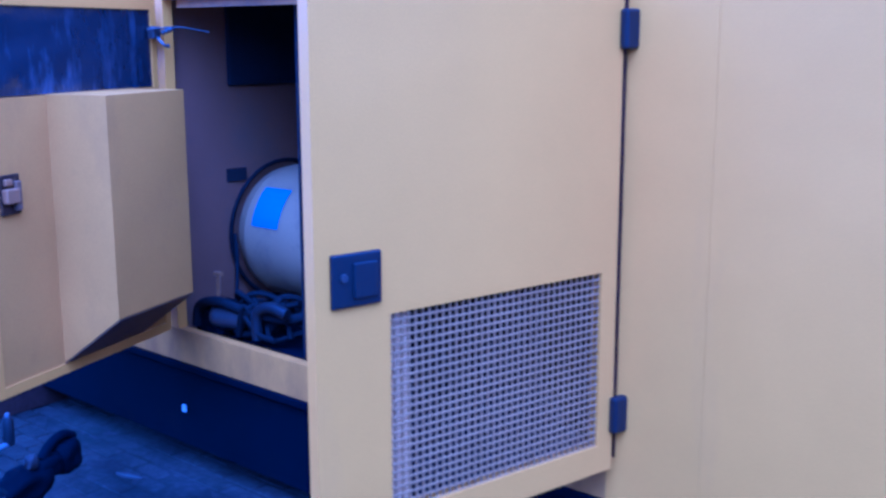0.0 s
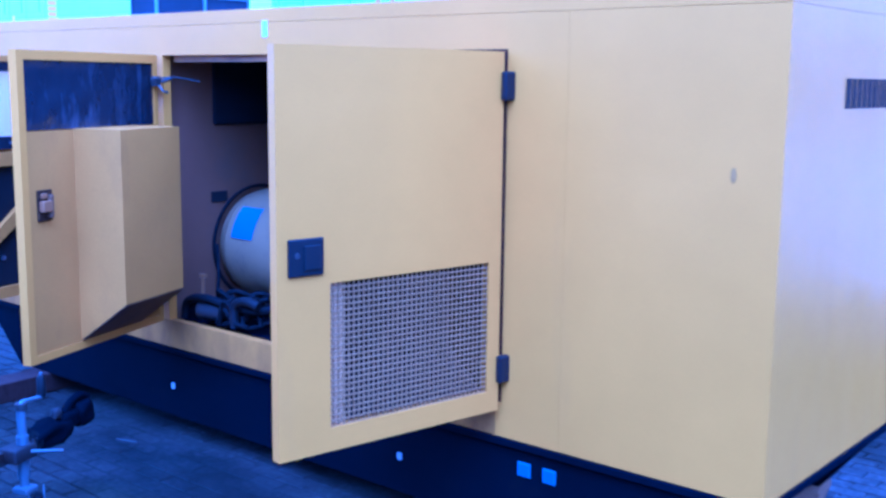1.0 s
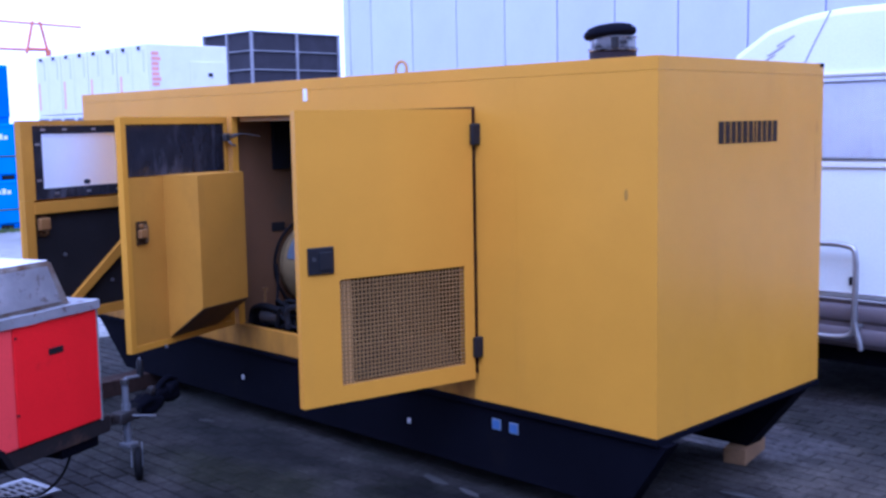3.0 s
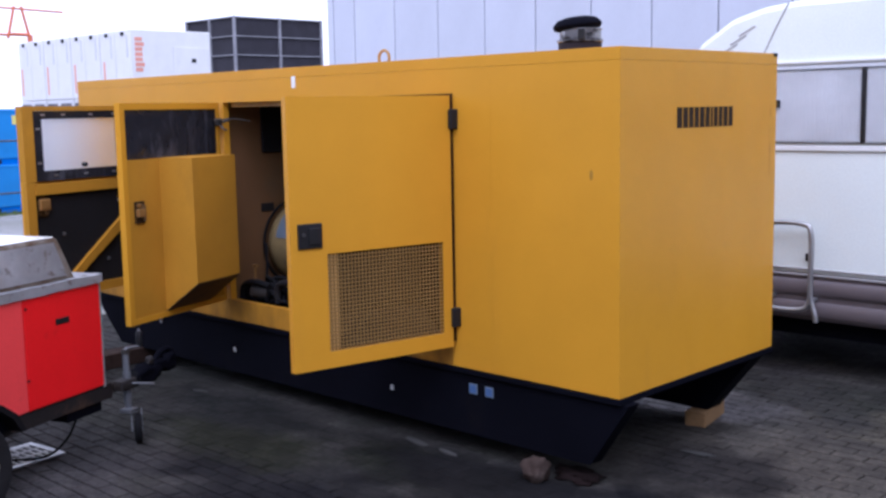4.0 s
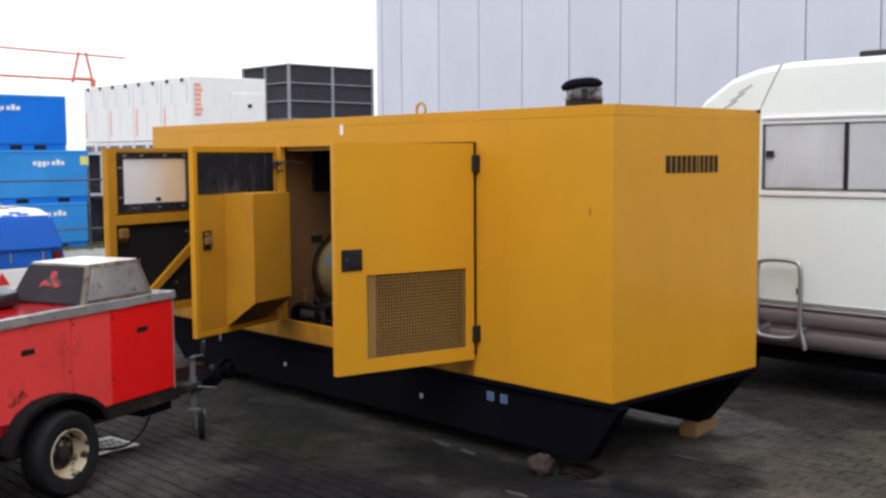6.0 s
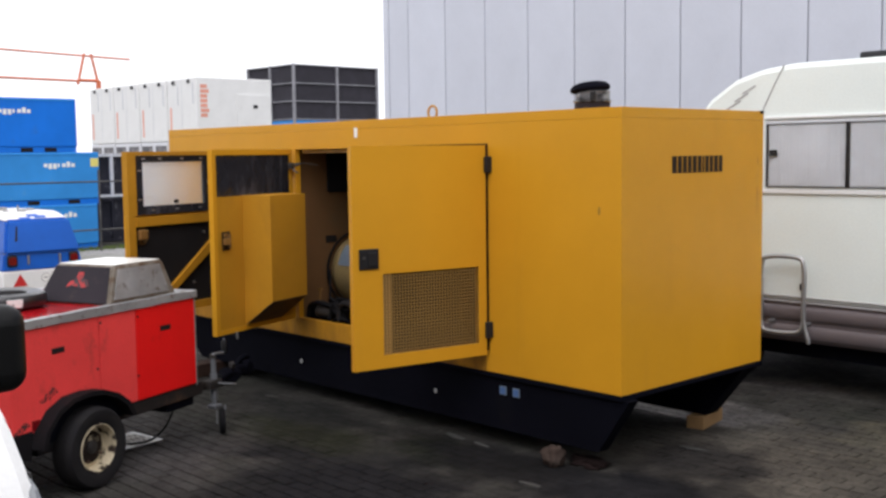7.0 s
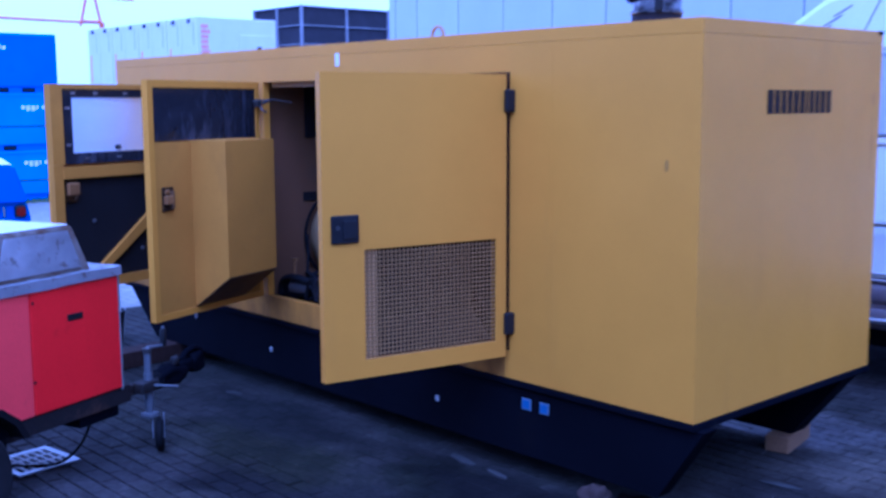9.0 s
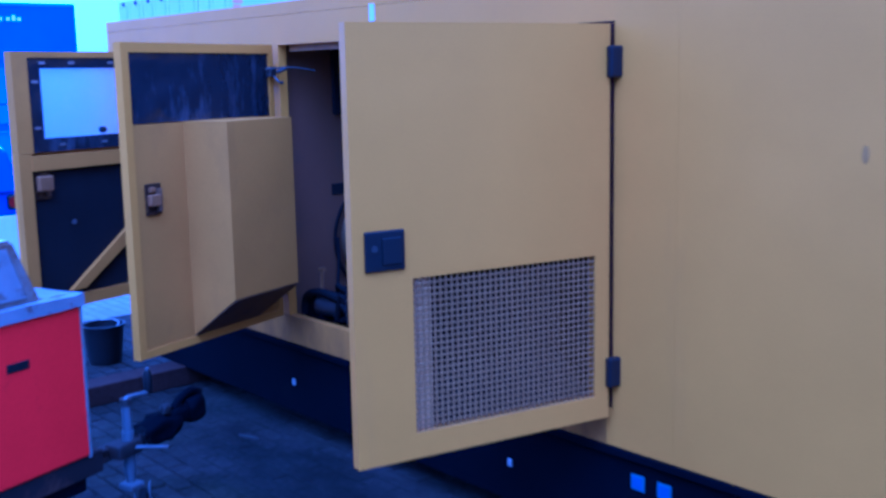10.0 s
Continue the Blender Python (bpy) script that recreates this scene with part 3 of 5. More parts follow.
part("rain_cap", lathe(bmesh.new(), [(0.0, 0.072), (0.07, 0.069), (0.11, 0.058), (0.134, 0.036), (0.138, 0.022), (0.130, 0.006), (0.115, 0.0), (0.0, -0.004)], Matrix.Translation((-0.478, 0.275, ZT + 0.122)) @ pose(0, 0, 0, 3, -5, 0), 40), BLACK, vent)
# skid
skid = part("skid_rail", prism(bmesh.new(), [(0.05, ZB - 0.036), (-0.205, 0.13), (-5.30, 0.13), (-5.73, ZB - 0.036)], 0.015, 0.12), BLACK, gen, "black steel skid rail")
part("skid_rail", prism(bmesh.new(), [(-0.02, ZB - 0.036), (-0.345, 0.10), (-5.30, 0.10), (-5.73, ZB - 0.036)], 1.50, 1.66), BLACK, gen)
for x in (-0.9, -2.4, -3.9, -5.0):
    part("cross_member", B(x - 0.06, x + 0.06, 0.12, 1.5, 0.25, ZB - 0.036), BLACK, gen)
for x in (-1.80, -3.57):
    part("bolt_head", B(x - 0.014, x + 0.014, 0.005, 0.016, 0.29, 0.325, bevel=0.004), DULL_WHITE, skid, "small white square on the skid")
for x in (-1.115, -0.985):
    st = part("sticker", B(x + 0.004, x + 0.069, 0.010, 0.016, 0.388, 0.450, bevel=0.001), EDGE, skid, "small pale sticker")
    part("sticker_face", B(x + 0.011, x + 0.062, 0.007, 0.011, 0.395, 0.443), STICKER, st)
part("drain_pipe", rod(bmesh.new(), (-4.55, -0.03, 0.40), (-4.55, -0.03, ZB - 0.02), 0.012), STEEL, skid)

# ---- doors ----
LATCH = surface("greasy_brown_plate", (0.030, 0.016, 0.008), 0.6, spec=0.12, wear=(0.16, 0.085, 0.02), wear_at=(0.5, 0.7), wear_scale=16, tone=0.3)


def latch(door, x, z, y):
    part("latch", B(x - 0.05, x + 0.05, y, y + 0.012, z - 0.075, z + 0.075, bevel=0.004), LATCH, door, "door latch in its recess")
    part("latch_bolt", B(x - 0.02, x + 0.045, y + 0.01, y + 0.04, z - 0.03, z + 0.025, bevel=0.006), BRASS, door)
    part("latch_lever", B(x - 0.04, x - 0.012, y + 0.01, y + 0.03, z - 0.06, z + 0.05, bevel=0.004), DARK_YELLOW, door)
    part("latch_bolt", B(x + 0.0, x + 0.035, y + 0.01, y + 0.025, z + 0.035, z + 0.06, bevel=0.004), BRASS, door)


TAN = surface("dusty_tan_sheet", (0.64, 0.40, 0.13), 0.6, tone=0.1)
DW = 1.095
# grille door, swung past square
A1, G0, G1, H0, H1 = -100.5, 0.078, 0.868, 0.764, 1.322
d1 = part("door", B(0.012, DW, -0.045, 0, H1, D1), YELLOW, gen, "yellow door with a square mesh grille", pose(-1.19, -0.02, 0, 0, 0, A1))
part("door_rail", B(0.012, DW, -0.045, 0, 0.672, H0), YELLOW, d1)
part("door_stile", B(0.012, G0, -0.045, 0, H0, H1), YELLOW, d1)
part("door_stile", B(G1, DW, -0.045, 0, H0, H1), YELLOW, d1)
bm = bmesh.new()
nx, nz = 34, 25
for i in range(nx + 1):
    x = G0 + (G1 - G0) * i / nx
    block(bm, x - 0.0026, x + 0.0026, -0.018, -0.012, H0, H1)
part("grille_mesh", bm, WIRE, d1)
bm = bmesh.new()
for i in range(nz + 1):
    z = H0 + (H1 - H0) * i / nz
    block(bm, G0, G1, -0.0125, -0.0075, z - 0.0026, z + 0.0026)
part("grille_mesh", bm, WIRE, d1)
part("duct_backing", B(0.056, 0.773, -0.30, -0.27, 0.90, 1.36), FOAM, d1)
part("duct_backing", B(0.782, G1, -0.07, -0.03, 0.745, 1.34), TAN, d1)
part("duct_lining", B(0.056, 0.773, -0.27, -0.046, 1.33, 1.36), FOAM, d1)
part("duct_lining", B(0.767, 0.773, -0.27, -0.046, 0.745, 1.33), FOAM, d1)
part("duct_lining", B(0.056, 0.062, -0.27, -0.046, 0.745, 1.33), FOAM, d1)
part("duct_side", prism(bmesh.new(), [(-0.046, 0.70), (-0.32, 0.90), (-0.32, 1.815), (-0.046, 1.815)], 0.046, 0.054, 'x'), YELLOW, d1)
part("duct_side", prism(bmesh.new(), [(-0.046, 0.70), (-0.32, 0.90), (-0.32, 1.815), (-0.046, 1.815)], 0.775, 0.783, 'x'), YELLOW, d1)
part("duct_bottom", prism(bmesh.new(), [(-0.046, 0.702), (-0.312, 0.896), (-0.312, 0.908), (-0.046, 0.714)], 0.055, 0.774, 'x'), YELLOW, d1)
part("duct_lining", prism(bmesh.new(), [(-0.046, 0.716), (-0.30, 0.902), (-0.30, 0.93), (-0.046, 0.744)], 0.056, 0.773, 'x'), FOAM, d1)
part("duct_face", B(0.055, 0.774, -0.32, -0.312, 0.90, 1.815), YELLOW, d1)
part("duct_top", B(0.055, 0.774, -0.311, -0.046, 1.80, 1.814), YELLOW, d1)
h = part("door_handle", B(0.90, 1.052, -0.002, 0.012, 1.36, 1.50, bevel=0.006), PLASTIC, d1, "square black paddle handle")
part("paddle", B(0.918, 0.99, 0.011, 0.02, 1.382, 1.475, bevel=0.004), PLASTIC, h)
part("lock_barrel", rod(bmesh.new(), (1.018, 0.01, 1.44), (1.018, 0.018, 1.44), 0.011), DARK_STEEL, h)
for z in (2.05, 0.855):
    part("hinge", B(-0.045, 0.03, -0.004, 0.028, z - 0.06, z + 0.06, bevel=0.01), PLASTIC, d1, "black plastic hinge")
GAP_BROWN = surface("reddish_dark_gap", (0.030, 0.010, 0.008), 0.8, spec=0.1, tone=0.3)
part("hinge_gap", B(-1.222, -1.198, -0.004, 0.004, 0.70, D1), GAP_BROWN, gen, "dark gap along the hinge")
# Strip on the header paints the shadow line above the door.
part("header_shade", B(OPEN[2][0], -1.198, -0.003, -0.0005, D1 + 0.001, D1 + 0.011), GAP_BROWN, gen, "dark strip painted for the shaded gap over the door")

# ducted door
d2 = part("door", B(0.01, 1.10, -0.045, -0.025, D0, D1), YELLOW, gen, "yellow door with a boxed air duct on its inner face", pose(-3.585, -0.02, 0, 0, 0, -70))
bm = bmesh.new()
block(bm, 0.01, 0.045, -0.025, 0.0, D0, D1)
block(bm, 1.055, 1.10, -0.025, 0.0, D0, D1)
block(bm, 0.045, 1.055, -0.025, 0.0, 2.145, D1)
block(bm, 0.045, 1.055, -0.025, 0.0, D0, 0.74)
part("door_frame", bm, YELLOW, d2)
part("insulation", B(0.045, 1.055, -0.025, -0.008, 1.815, 2.145), FOIL, d2, "glossy black padded insulation")
part("inner_skin", B(0.045, 1.055, -0.025, -0.006, 0.74, 1.812), YELLOW_IN, d2)
part("air_box", prism(bmesh.new(), [(-0.006, 0.745), (0.273, 0.95), (0.273, 1.815), (-0.006, 1.815)], 0.22, 0.72, 'x'), YELLOW_IN, d2, "yellow sheet metal duct box")
# Thin plate, darker than the duct box, along its sloped bottom.
part("duct_underside", prism(bmesh.new(), [(-0.006, 0.741), (0.275, 0.9475), (0.275, 0.9435), (-0.006, 0.737)], 0.219, 0.721, 'x'), DARK_YELLOW, d2, "dark underside of the duct box")
latch(d2, 0.955, 1.458, -0.005)
for z in (2.03, 0.86):
    part("hinge", B(-0.03, 0.04, -0.075, -0.04, z - 0.06, z + 0.06, bevel=0.01), PLASTIC, d2)
part("stay_arm", tube(bmesh.new(), bend([(0.10, 0.02, 2.06), (-0.02, 0.10, 2.07), (-0.1, 0.2, 2.05)]), 0.005), DARK_STEEL, d2)

br = part("stay_bracket", B(0.02, 0.075, 0.0, 0.035, 2.02, 2.075, bevel=0.008), DARK_STEEL, d2, "small dark stay bracket")
part("stay_spring", lathe(bmesh.new(), [(0.008, 0), (0.014, 0.008), (0.009, 0.016), (0.014, 0.024), (0.009, 0.032), (0.014, 0.040), (0.009, 0.048), (0.013, 0.056), (0.006, 0.062)], Matrix.Translation((0.03, 0.04, 2.045)) @ pose(0, 0, 0, -70, 0, 20), 12, False), DARK_STEEL, br)
part("bracket_hook", tube(bmesh.new(), bend([(0.045, 0.03, 2.03), (0.05, 0.06, 2.0), (0.03, 0.075, 1.985), (0.01, 0.06, 1.995)]), 0.006, 8), DARK_STEEL, br)

# windowed door
d3 = part("door", B(0.01, 1.10, -0.045, -0.025, D0, 1.62), YELLOW, gen, "yellow door with a framed window and diagonal brace", pose(-4.925, -0.02, 0, 0, 0, -74))
bm = bmesh.new()
block(bm, 0.01, 0.045, -0.045, 0.02, 1.621, D1)
block(bm, 1.0, 1.10, -0.045, 0.02, 1.621, D1)
block(bm, 0.045, 1.0, -0.045, 0.02, 2.155, D1)
block(bm, 0.01, 0.045, -0.025, 0.02, D0, 1.62)
block(bm, 1.02, 1.10, -0.025, 0.02, D0, 1.62)
block(bm, 0.045, 1.02, -0.025, 0.02, D0, 0.77)
block(bm, 0.045, 1.02, -0.025, 0.03, 1.52, 1.605)
part("door_frame", bm, YELLOW_IN, d3)
bm = bmesh.new()
block(bm, 0.046, 0.13, -0.03, 0.012, 1.622, 2.154)
block(bm, 0.915, 0.999, -0.03, 0.012, 1.622, 2.154)
block(bm, 0.13, 0.915, -0.03, 0.012, 2.095, 2.154)
block(bm, 0.13, 0.915, -0.03, 0.012, 1.622, 1.70)
wf = part("window_frame", bm, FOIL, d3, "black rubber window surround")
part("window_pane", B(0.125, 0.92, -0.018, -0.012, 1.695, 2.10), FROST, d3, "pale frosted window pane")
part("window_knob", rod(bmesh.new(), (0.50, -0.012, 1.73), (0.50, 0.02, 1.73), 0.018), PLASTIC, wf)
for x, z in ((0.17, 2.125), (0.42, 2.125), (0.70, 2.125), (0.90, 2.125), (0.20, 1.66), (0.5, 1.66), (0.8, 1.66), (0.075, 1.9), (0.955, 2.02), (0.955, 1.76)):
    part("clip", B(x - 0.02, x + 0.02, 0.011, 0.016, z - 0.008, z + 0.008), STEEL, wf)
part("insulation", B(0.046, 1.019, -0.025, -0.005, 0.771, 1.519), FOAM, d3, "black foam insulation")
bm = prism(bmesh.new(), [(0.046, 1.36), (0.046, 1.26), (0.72, 0.80), (0.82, 0.80)], -0.004, 0.03)
part("brace", bm, YELLOW_IN, d3, "diagonal yellow brace")
latch(d3, 0.95, 1.43, 0.0)
part("latch_bolt", B(0.90, 1.0, 0.012, 0.05, 1.40, 1.49, bevel=0.012), BRASS, d3, "yellow latch housing")
for x, z in ((0.75, 1.2), (0.3, 0.95), (0.15, 1.42)):
    part("pin", rod(bmesh.new(), (x, -0.006, z), (x, 0.006, z), 0.014), STEEL, d3)

# ---- timber and stone under the skid ----
solid("timber_beam", B(-0.10, 0.10, -0.7, 1.9, 0, 0.128, bevel=0.008), WOOD, "dark weathered timber beam under the skid", "timber", m=pose(-5.03, 0, 0, 0, 0, 4))
solid("timber_block", B(-0.07, 0.07, -0.20, 0.20, 0, 0.098, bevel=0.006), FRESH_WOOD, "pale wooden block propping the skid", "timber", m=pose(-0.42, 1.60, 0, 0, 0, 12))
bm = bmesh.new()
bmesh.ops.create_icosphere(bm, subdivisions=3, radius=1.0)
for v in bm.verts:
    v.co *= 1 + 0.5 * noise.noise(v.co * 1.7) + 0.16 * noise.noise(v.co * 5)
    v.co = Vector((v.co.x * 0.085, v.co.y * 0.07, max(v.co.z * 0.08, -0.065) + 0.065))
solid("rough_stone", bm, STONE, "rough brown stone wedged beside the skid", "stone", m=pose(-0.50, -0.09, 0))
bm = bmesh.new()
bmesh.ops.create_icosphere(bm, subdivisions=3, radius=1.0)
for v in bm.verts:
    v.co *= 1 + 0.65 * noise.noise(v.co * 2.1 + Vector((3, 1, 0)))
    v.co = Vector((v.co.x * 0.15, v.co.y * 0.10, max(v.co.z * 0.032, -0.02) + 0.02))
solid("rough_stone", bm, GREY_STONE, "dark reddish rubble under the skid", "stone", m=pose(-0.36, 0.10, 0))

# ---- bucket ----
bk = thing("bucket", pose(-5.90, -0.13, 0), "black plastic builder's bucket on the paving", "bucket")
part("pail", lathe(bmesh.new(), [(0.0, 0.0), (0.11, 0.0), (0.115, 0.01), (0.145, 0.27), (0.155, 0.272), (0.155, 0.285), (0.14, 0.285), (0.105, 0.015), (0.0, 0.012)], pose(0, 0, 0)), PLASTIC, bk)
part("bucket_handle", tube(bmesh.new(), [(0.15 * math.cos(radians(a)), 0.10 * math.sin(radians(a)), 0.275 + 0.02 * math.sin(radians(a))) for a in range(0, 181, 15)], 0.004, 6), STEEL, bk)

# ---- drain ----
WORN_IRON = surface("worn_pale_iron", (0.55, 0.55, 0.53), 0.6, 0.1, wear=(0.2, 0.19, 0.17), wear_at=(0.5, 0.7), wear_scale=20)
dr = thing("drain_cover", pose(-3.21, -1.86, 0.001, 0, 0, 8), "pale worn drain grating set in the paving", "drain")
bm = bmesh.new()
block(bm, -0.19, 0.19, -0.19, -0.16, 0, 0.010)
block(bm, -0.19, 0.19, 0.16, 0.19, 0, 0.010)
block(bm, -0.19, -0.16, -0.16, 0.16, 0, 0.010)
block(bm, 0.16, 0.19, -0.16, 0.16, 0, 0.010)
part("grating_frame", bm, STEEL, dr)
part("drain_pit", B(-0.16, 0.16, -0.16, 0.16, 0, 0.002), FOAM, dr, "dark pit under the grating")
for k in range(8):
    y = -0.16 + 0.32 * k / 7
    part("grating_bar", B(-0.158, 0.158, y - 0.009, y + 0.009, 0.002, 0.009), WORN_IRON, dr)
for k in range(4):
    x = -0.15 + 0.10 * k
    part("cross_bar", B(x - 0.012, x + 0.012, -0.157, 0.157, 0.0025, 0.0085), WORN_IRON, dr)

# ---- red compressor trailer ----
tr = thing("compressor_trailer", pose(-2.786, -1.517, 0, 0, 0, -68.3), "old red towed compressor with weathered grey bonnet and lid", "trailer")
TL, TW = 1.72, 1.20
RIM_METAL = surface("crumpled_grey_metal", (0.46, 0.47, 0.48), 0.40, 0.45, wear=(0.15, 0.085, 0.05), wear_at=(0.55, 0.68), wear_scale=15, tone=0.3, grain=30, bump=0.3)
part("body_shell", B(-0.03, TL - 0.01, -TW + 0.01, -0.012, 0.46, 1.09), RED_FADED, tr)
part("front_panel", B(-0.05, -0.031, -TW + 0.02, -0.004, 0.44, 1.10, bevel=0.006), WEATHERED, tr)
pn = part("door_panel", B(-0.030, 0.60, -0.012, 0.0, 0.455, 1.095, bevel=0.006), RED, tr, "bright red access panel")
part("recess_handle", B(0.245, 0.355, -0.002, 0.004, 0.905, 0.942, bevel=0.003), PLASTIC, pn)
part("side_panel", B(0.606, 0.955, -0.012, -0.001, 0.455, 1.095, bevel=0.005), RED_FADED, tr, "faded red panel")
pn = part("side_panel", B(0.961, TL - 0.01, -0.012, -0.001, 0.455, 1.095, bevel=0.005), RED_FADED, tr, "faded red panel")
part("recess_handle", B(1.27, 1.375, -0.003, 0.003, 0.915, 0.95, bevel=0.003), PLASTIC, pn)
for x, z in ((0.585, 1.04), (0.595, 0.63), (0.945, 1.05), (0.945, 0.60), (0.985, 0.75)):
    part("screw_head", rod(bmesh.new(), (x, -0.004, z), (x, 0.004, z), 0.008, 8), PLASTIC, tr)
# lid with rolled, dented edges
def dented(x0, x1, y0, y1, z0, z1):
    b = B(x0, x1, y0, y1, z0, z1)
    ax = 0 if x1 - x0 > y1 - y0 else 1
    es = [q for q in b.edges if abs(q.verts[0].co[ax] - q.verts[1].co[ax]) > 0.2]
    bmesh.ops.subdivide_edges(b, edges=es, cuts=36, use_grid_fill=True)
    for v in b.verts:
        k = v.co[ax]
        dent = 0.007 * noise.noise(Vector((k * 5.0, v.co.z * 9, 2.0))) + 0.005 * noise.noise(Vector((k * 17.0, v.co.z * 9, 7.0)))
        v.co.z += dent
        v.co[1 - ax] += 0.7 * dent
    return b


part("lid_rim", dented(-0.05, TL + 0.02, -0.05, 0.012, 1.10, 1.153), RIM_METAL, tr, "grey metal lid edge")
part("lid_rim", dented(-0.03, TL + 0.02, -TW - 0.01, -TW + 0.05, 1.10, 1.153), RIM_METAL, tr)
part("lid_rim", dented(-0.048, 0.10, -TW + 0.05, -0.05, 1.10, 1.152), RIM_METAL, tr)
part("lid", B(0.10, TL + 0.02, -TW + 0.05, -0.05, 1.09, 1.145, bevel=0.006), RED_WET, tr, "glossy red lid")


def frustum(x0, x1, y0, y1, z0, x2, x3, y2, y3, z1, bevel=0.012):
    b = bmesh.new()
    lo = [b.verts.new(p) for p in ((x0, y0, z0), (x1, y0, z0), (x1, y1, z0), (x0, y1, z0))]
    hi = [b.verts.new(p) for p in ((x2, y2, z1), (x3, y2, z1), (x3, y3, z1), (x2, y3, z1))]
    b.faces.new(lo[::-1])
    b.faces.new(hi)
    for i in range(4):
        j = (i + 1) % 4
        b.faces.new((lo[i], lo[j], hi[j], hi[i]))
    if bevel:
        bmesh.ops.bevel(b, geom=b.edges[:], offset=bevel, segments=2, affect='EDGES')
    return b


hd = part("bonnet", frustum(0.13, 0.83, -0.68, -0.03, 1.147, 0.19, 0.69, -0.62, -0.10, 1.40), RUST_GREY, tr, "dented bare metal bonnet with rusty edges")
SLOPE = math.degrees(math.atan2(0.07, 0.253))
part("side_skin", prism(bmesh.new(), [(0.205, 0.03), (0.77, 0.03), (0.665, 0.235), (0.24, 0.235)], 0.0, 0.006), BARE, hd, "dented bare metal side", Matrix.Translation((0, -0.026, 1.147)) @ pose(0, 0, 0, SLOPE, 0, 0))
part("top_skin", B(0.205, 0.675, -0.605, -0.115, 1.396, 1.404, bevel=0.003), GLARE_TOP, hd, "wet metal top with the sky's glare painted white")
TILT_B = -math.degrees(math.atan2(0.14, 0.253))
part("bonnet_end", prism(bmesh.new(), [(-0.66, 0.01), (-0.05, 0.01), (-0.12, 0.275), (-0.60, 0.275)], 0.0, 0.005, 'x'), HOOD_DARK, hd, "dark end of the bonnet", Matrix.Translation((0.832, 0, 1.147)) @ pose(0, 0, 0, 0, TILT_B, 0))
b = prism(bmesh.new(), [(-0.10, -0.045), (-0.02, -0.03), (0.03, -0.05), (0.10, -0.03), (0.075, 0.01), (0.03, 0.03), (0.02, 0.07), (-0.025, 0.075), (-0.03, 0.02), (-0.075, 0.0)], 0.0, 0.003, 'x')
part("red_patch", b, RED_WORN, hd, "worn red paint patch", Matrix.Translation((0.832, -0.35, 1.147)) @ pose(0, 0, 0, 0, TILT_B, 0) @ Matrix.Translation((0.005, 0, 0.16)))


def wheel(parent, m, r, w, rim):
    """A road wheel about the local z of m, outer face up."""
    wh = part("wheel", lathe(bmesh.new(), [(r * 0.60, -w / 2), (r * 0.92, -w / 2), (r * 0.985, -w * 0.36), (r, -w * 0.2), (r, w * 0.2), (r * 0.985, w * 0.36), (r * 0.92, w / 2), (r * 0.72, w / 2 + 0.004), (r * 0.59, w * 0.43), (r * 0.56, w * 0.3), (r * 0.60, -w / 2)], m, 40, False), TYRE, parent, "worn black tyre")
    part("rim", lathe(bmesh.new(), [(r * 0.595, w * 0.40), (r * 0.59, w * 0.47), (r * 0.565, w * 0.48), (r * 0.55, w * 0.40), (r * 0.535, w * 0.15), (r * 0.52, w * 0.02), (r * 0.50, -w * 0.08), (r * 0.43, -w * 0.03), (r * 0.40, -w * 0.0)], m, 32, False), rim, wh, "flaking painted wheel rim")
    part("disc", lathe(bmesh.new(), [(r * 0.42, -w * 0.02), (r * 0.36, w * 0.03), (r * 0.30, w * 0.04), (r * 0.0, w * 0.04)], m, 28), DISC if rim is RIM else rim, wh, "rusty wheel disc" if rim is RIM else "")
    part("hub", lathe(bmesh.new(), [(r * 0.17, w * 0.03), (r * 0.16, w * 0.14), (r * 0.11, w * 0.20), (0, w * 0.20)], m, 20), DARK_RUST, wh)
    for k in range(5):
        a = radians(72 * k)
        p = m @ Vector((r * 0.36 * math.cos(a), r * 0.36 * math.sin(a), w * 0.0))
        q = m @ Vector((r * 0.36 * math.cos(a), r * 0.36 * math.sin(a), w * 0.1))
        part("wheel_nut", rod(bmesh.new(), p, q, 0.011, 6), RUST, wh)
    return wh


SCUFF = surface("scraped_paint", (0.05, 0.02, 0.018), 0.8, tone=0.3, wear=(0.60, 0.036, 0.034), wear_at=(0.47, 0.5), wear_scale=30)
DISC = surface("rusted_cream_disc", (0.018, 0.012, 0.010), 0.8, spec=0.15, wear=(0.40, 0.34, 0.23), wear_at=(0.56, 0.59), wear_scale=12, tone=0.3)
WR = 0.268
RAIL = surface("dark_rusting_rail", (0.020, 0.016, 0.015), 0.8, spec=0.15, tone=0.3, wear=(0.11, 0.058, 0.03), wear_at=(0.50, 0.72), wear_scale=3.5, bump=0.3)
wheel(tr, Matrix.Translation((1.13, 0.045, WR)) @ pose(0, 0, 0, -90, 0, 0), WR, 0.165, RIM)
wheel(tr, Matrix.Translation((1.13, -TW - 0.03, WR)) @ pose(0, 0, 0, 90, 0, 0), WR, 0.20, RIM)
GUARD = surface("dusty_black_sheet", (0.010, 0.009, 0.010), 0.8, spec=0.08, tone=0.3, wear=(0.030, 0.016, 0.016), wear_at=(0.55, 0.85), wear_scale=7)
outer = [(0.74, 0.40), (0.80, 0.505), (0.90, 0.58), (1.03, 0.628), (1.16, 0.642), (1.31, 0.632), (1.44, 0.575), (1.55, 0.46), (1.58, 0.36)]
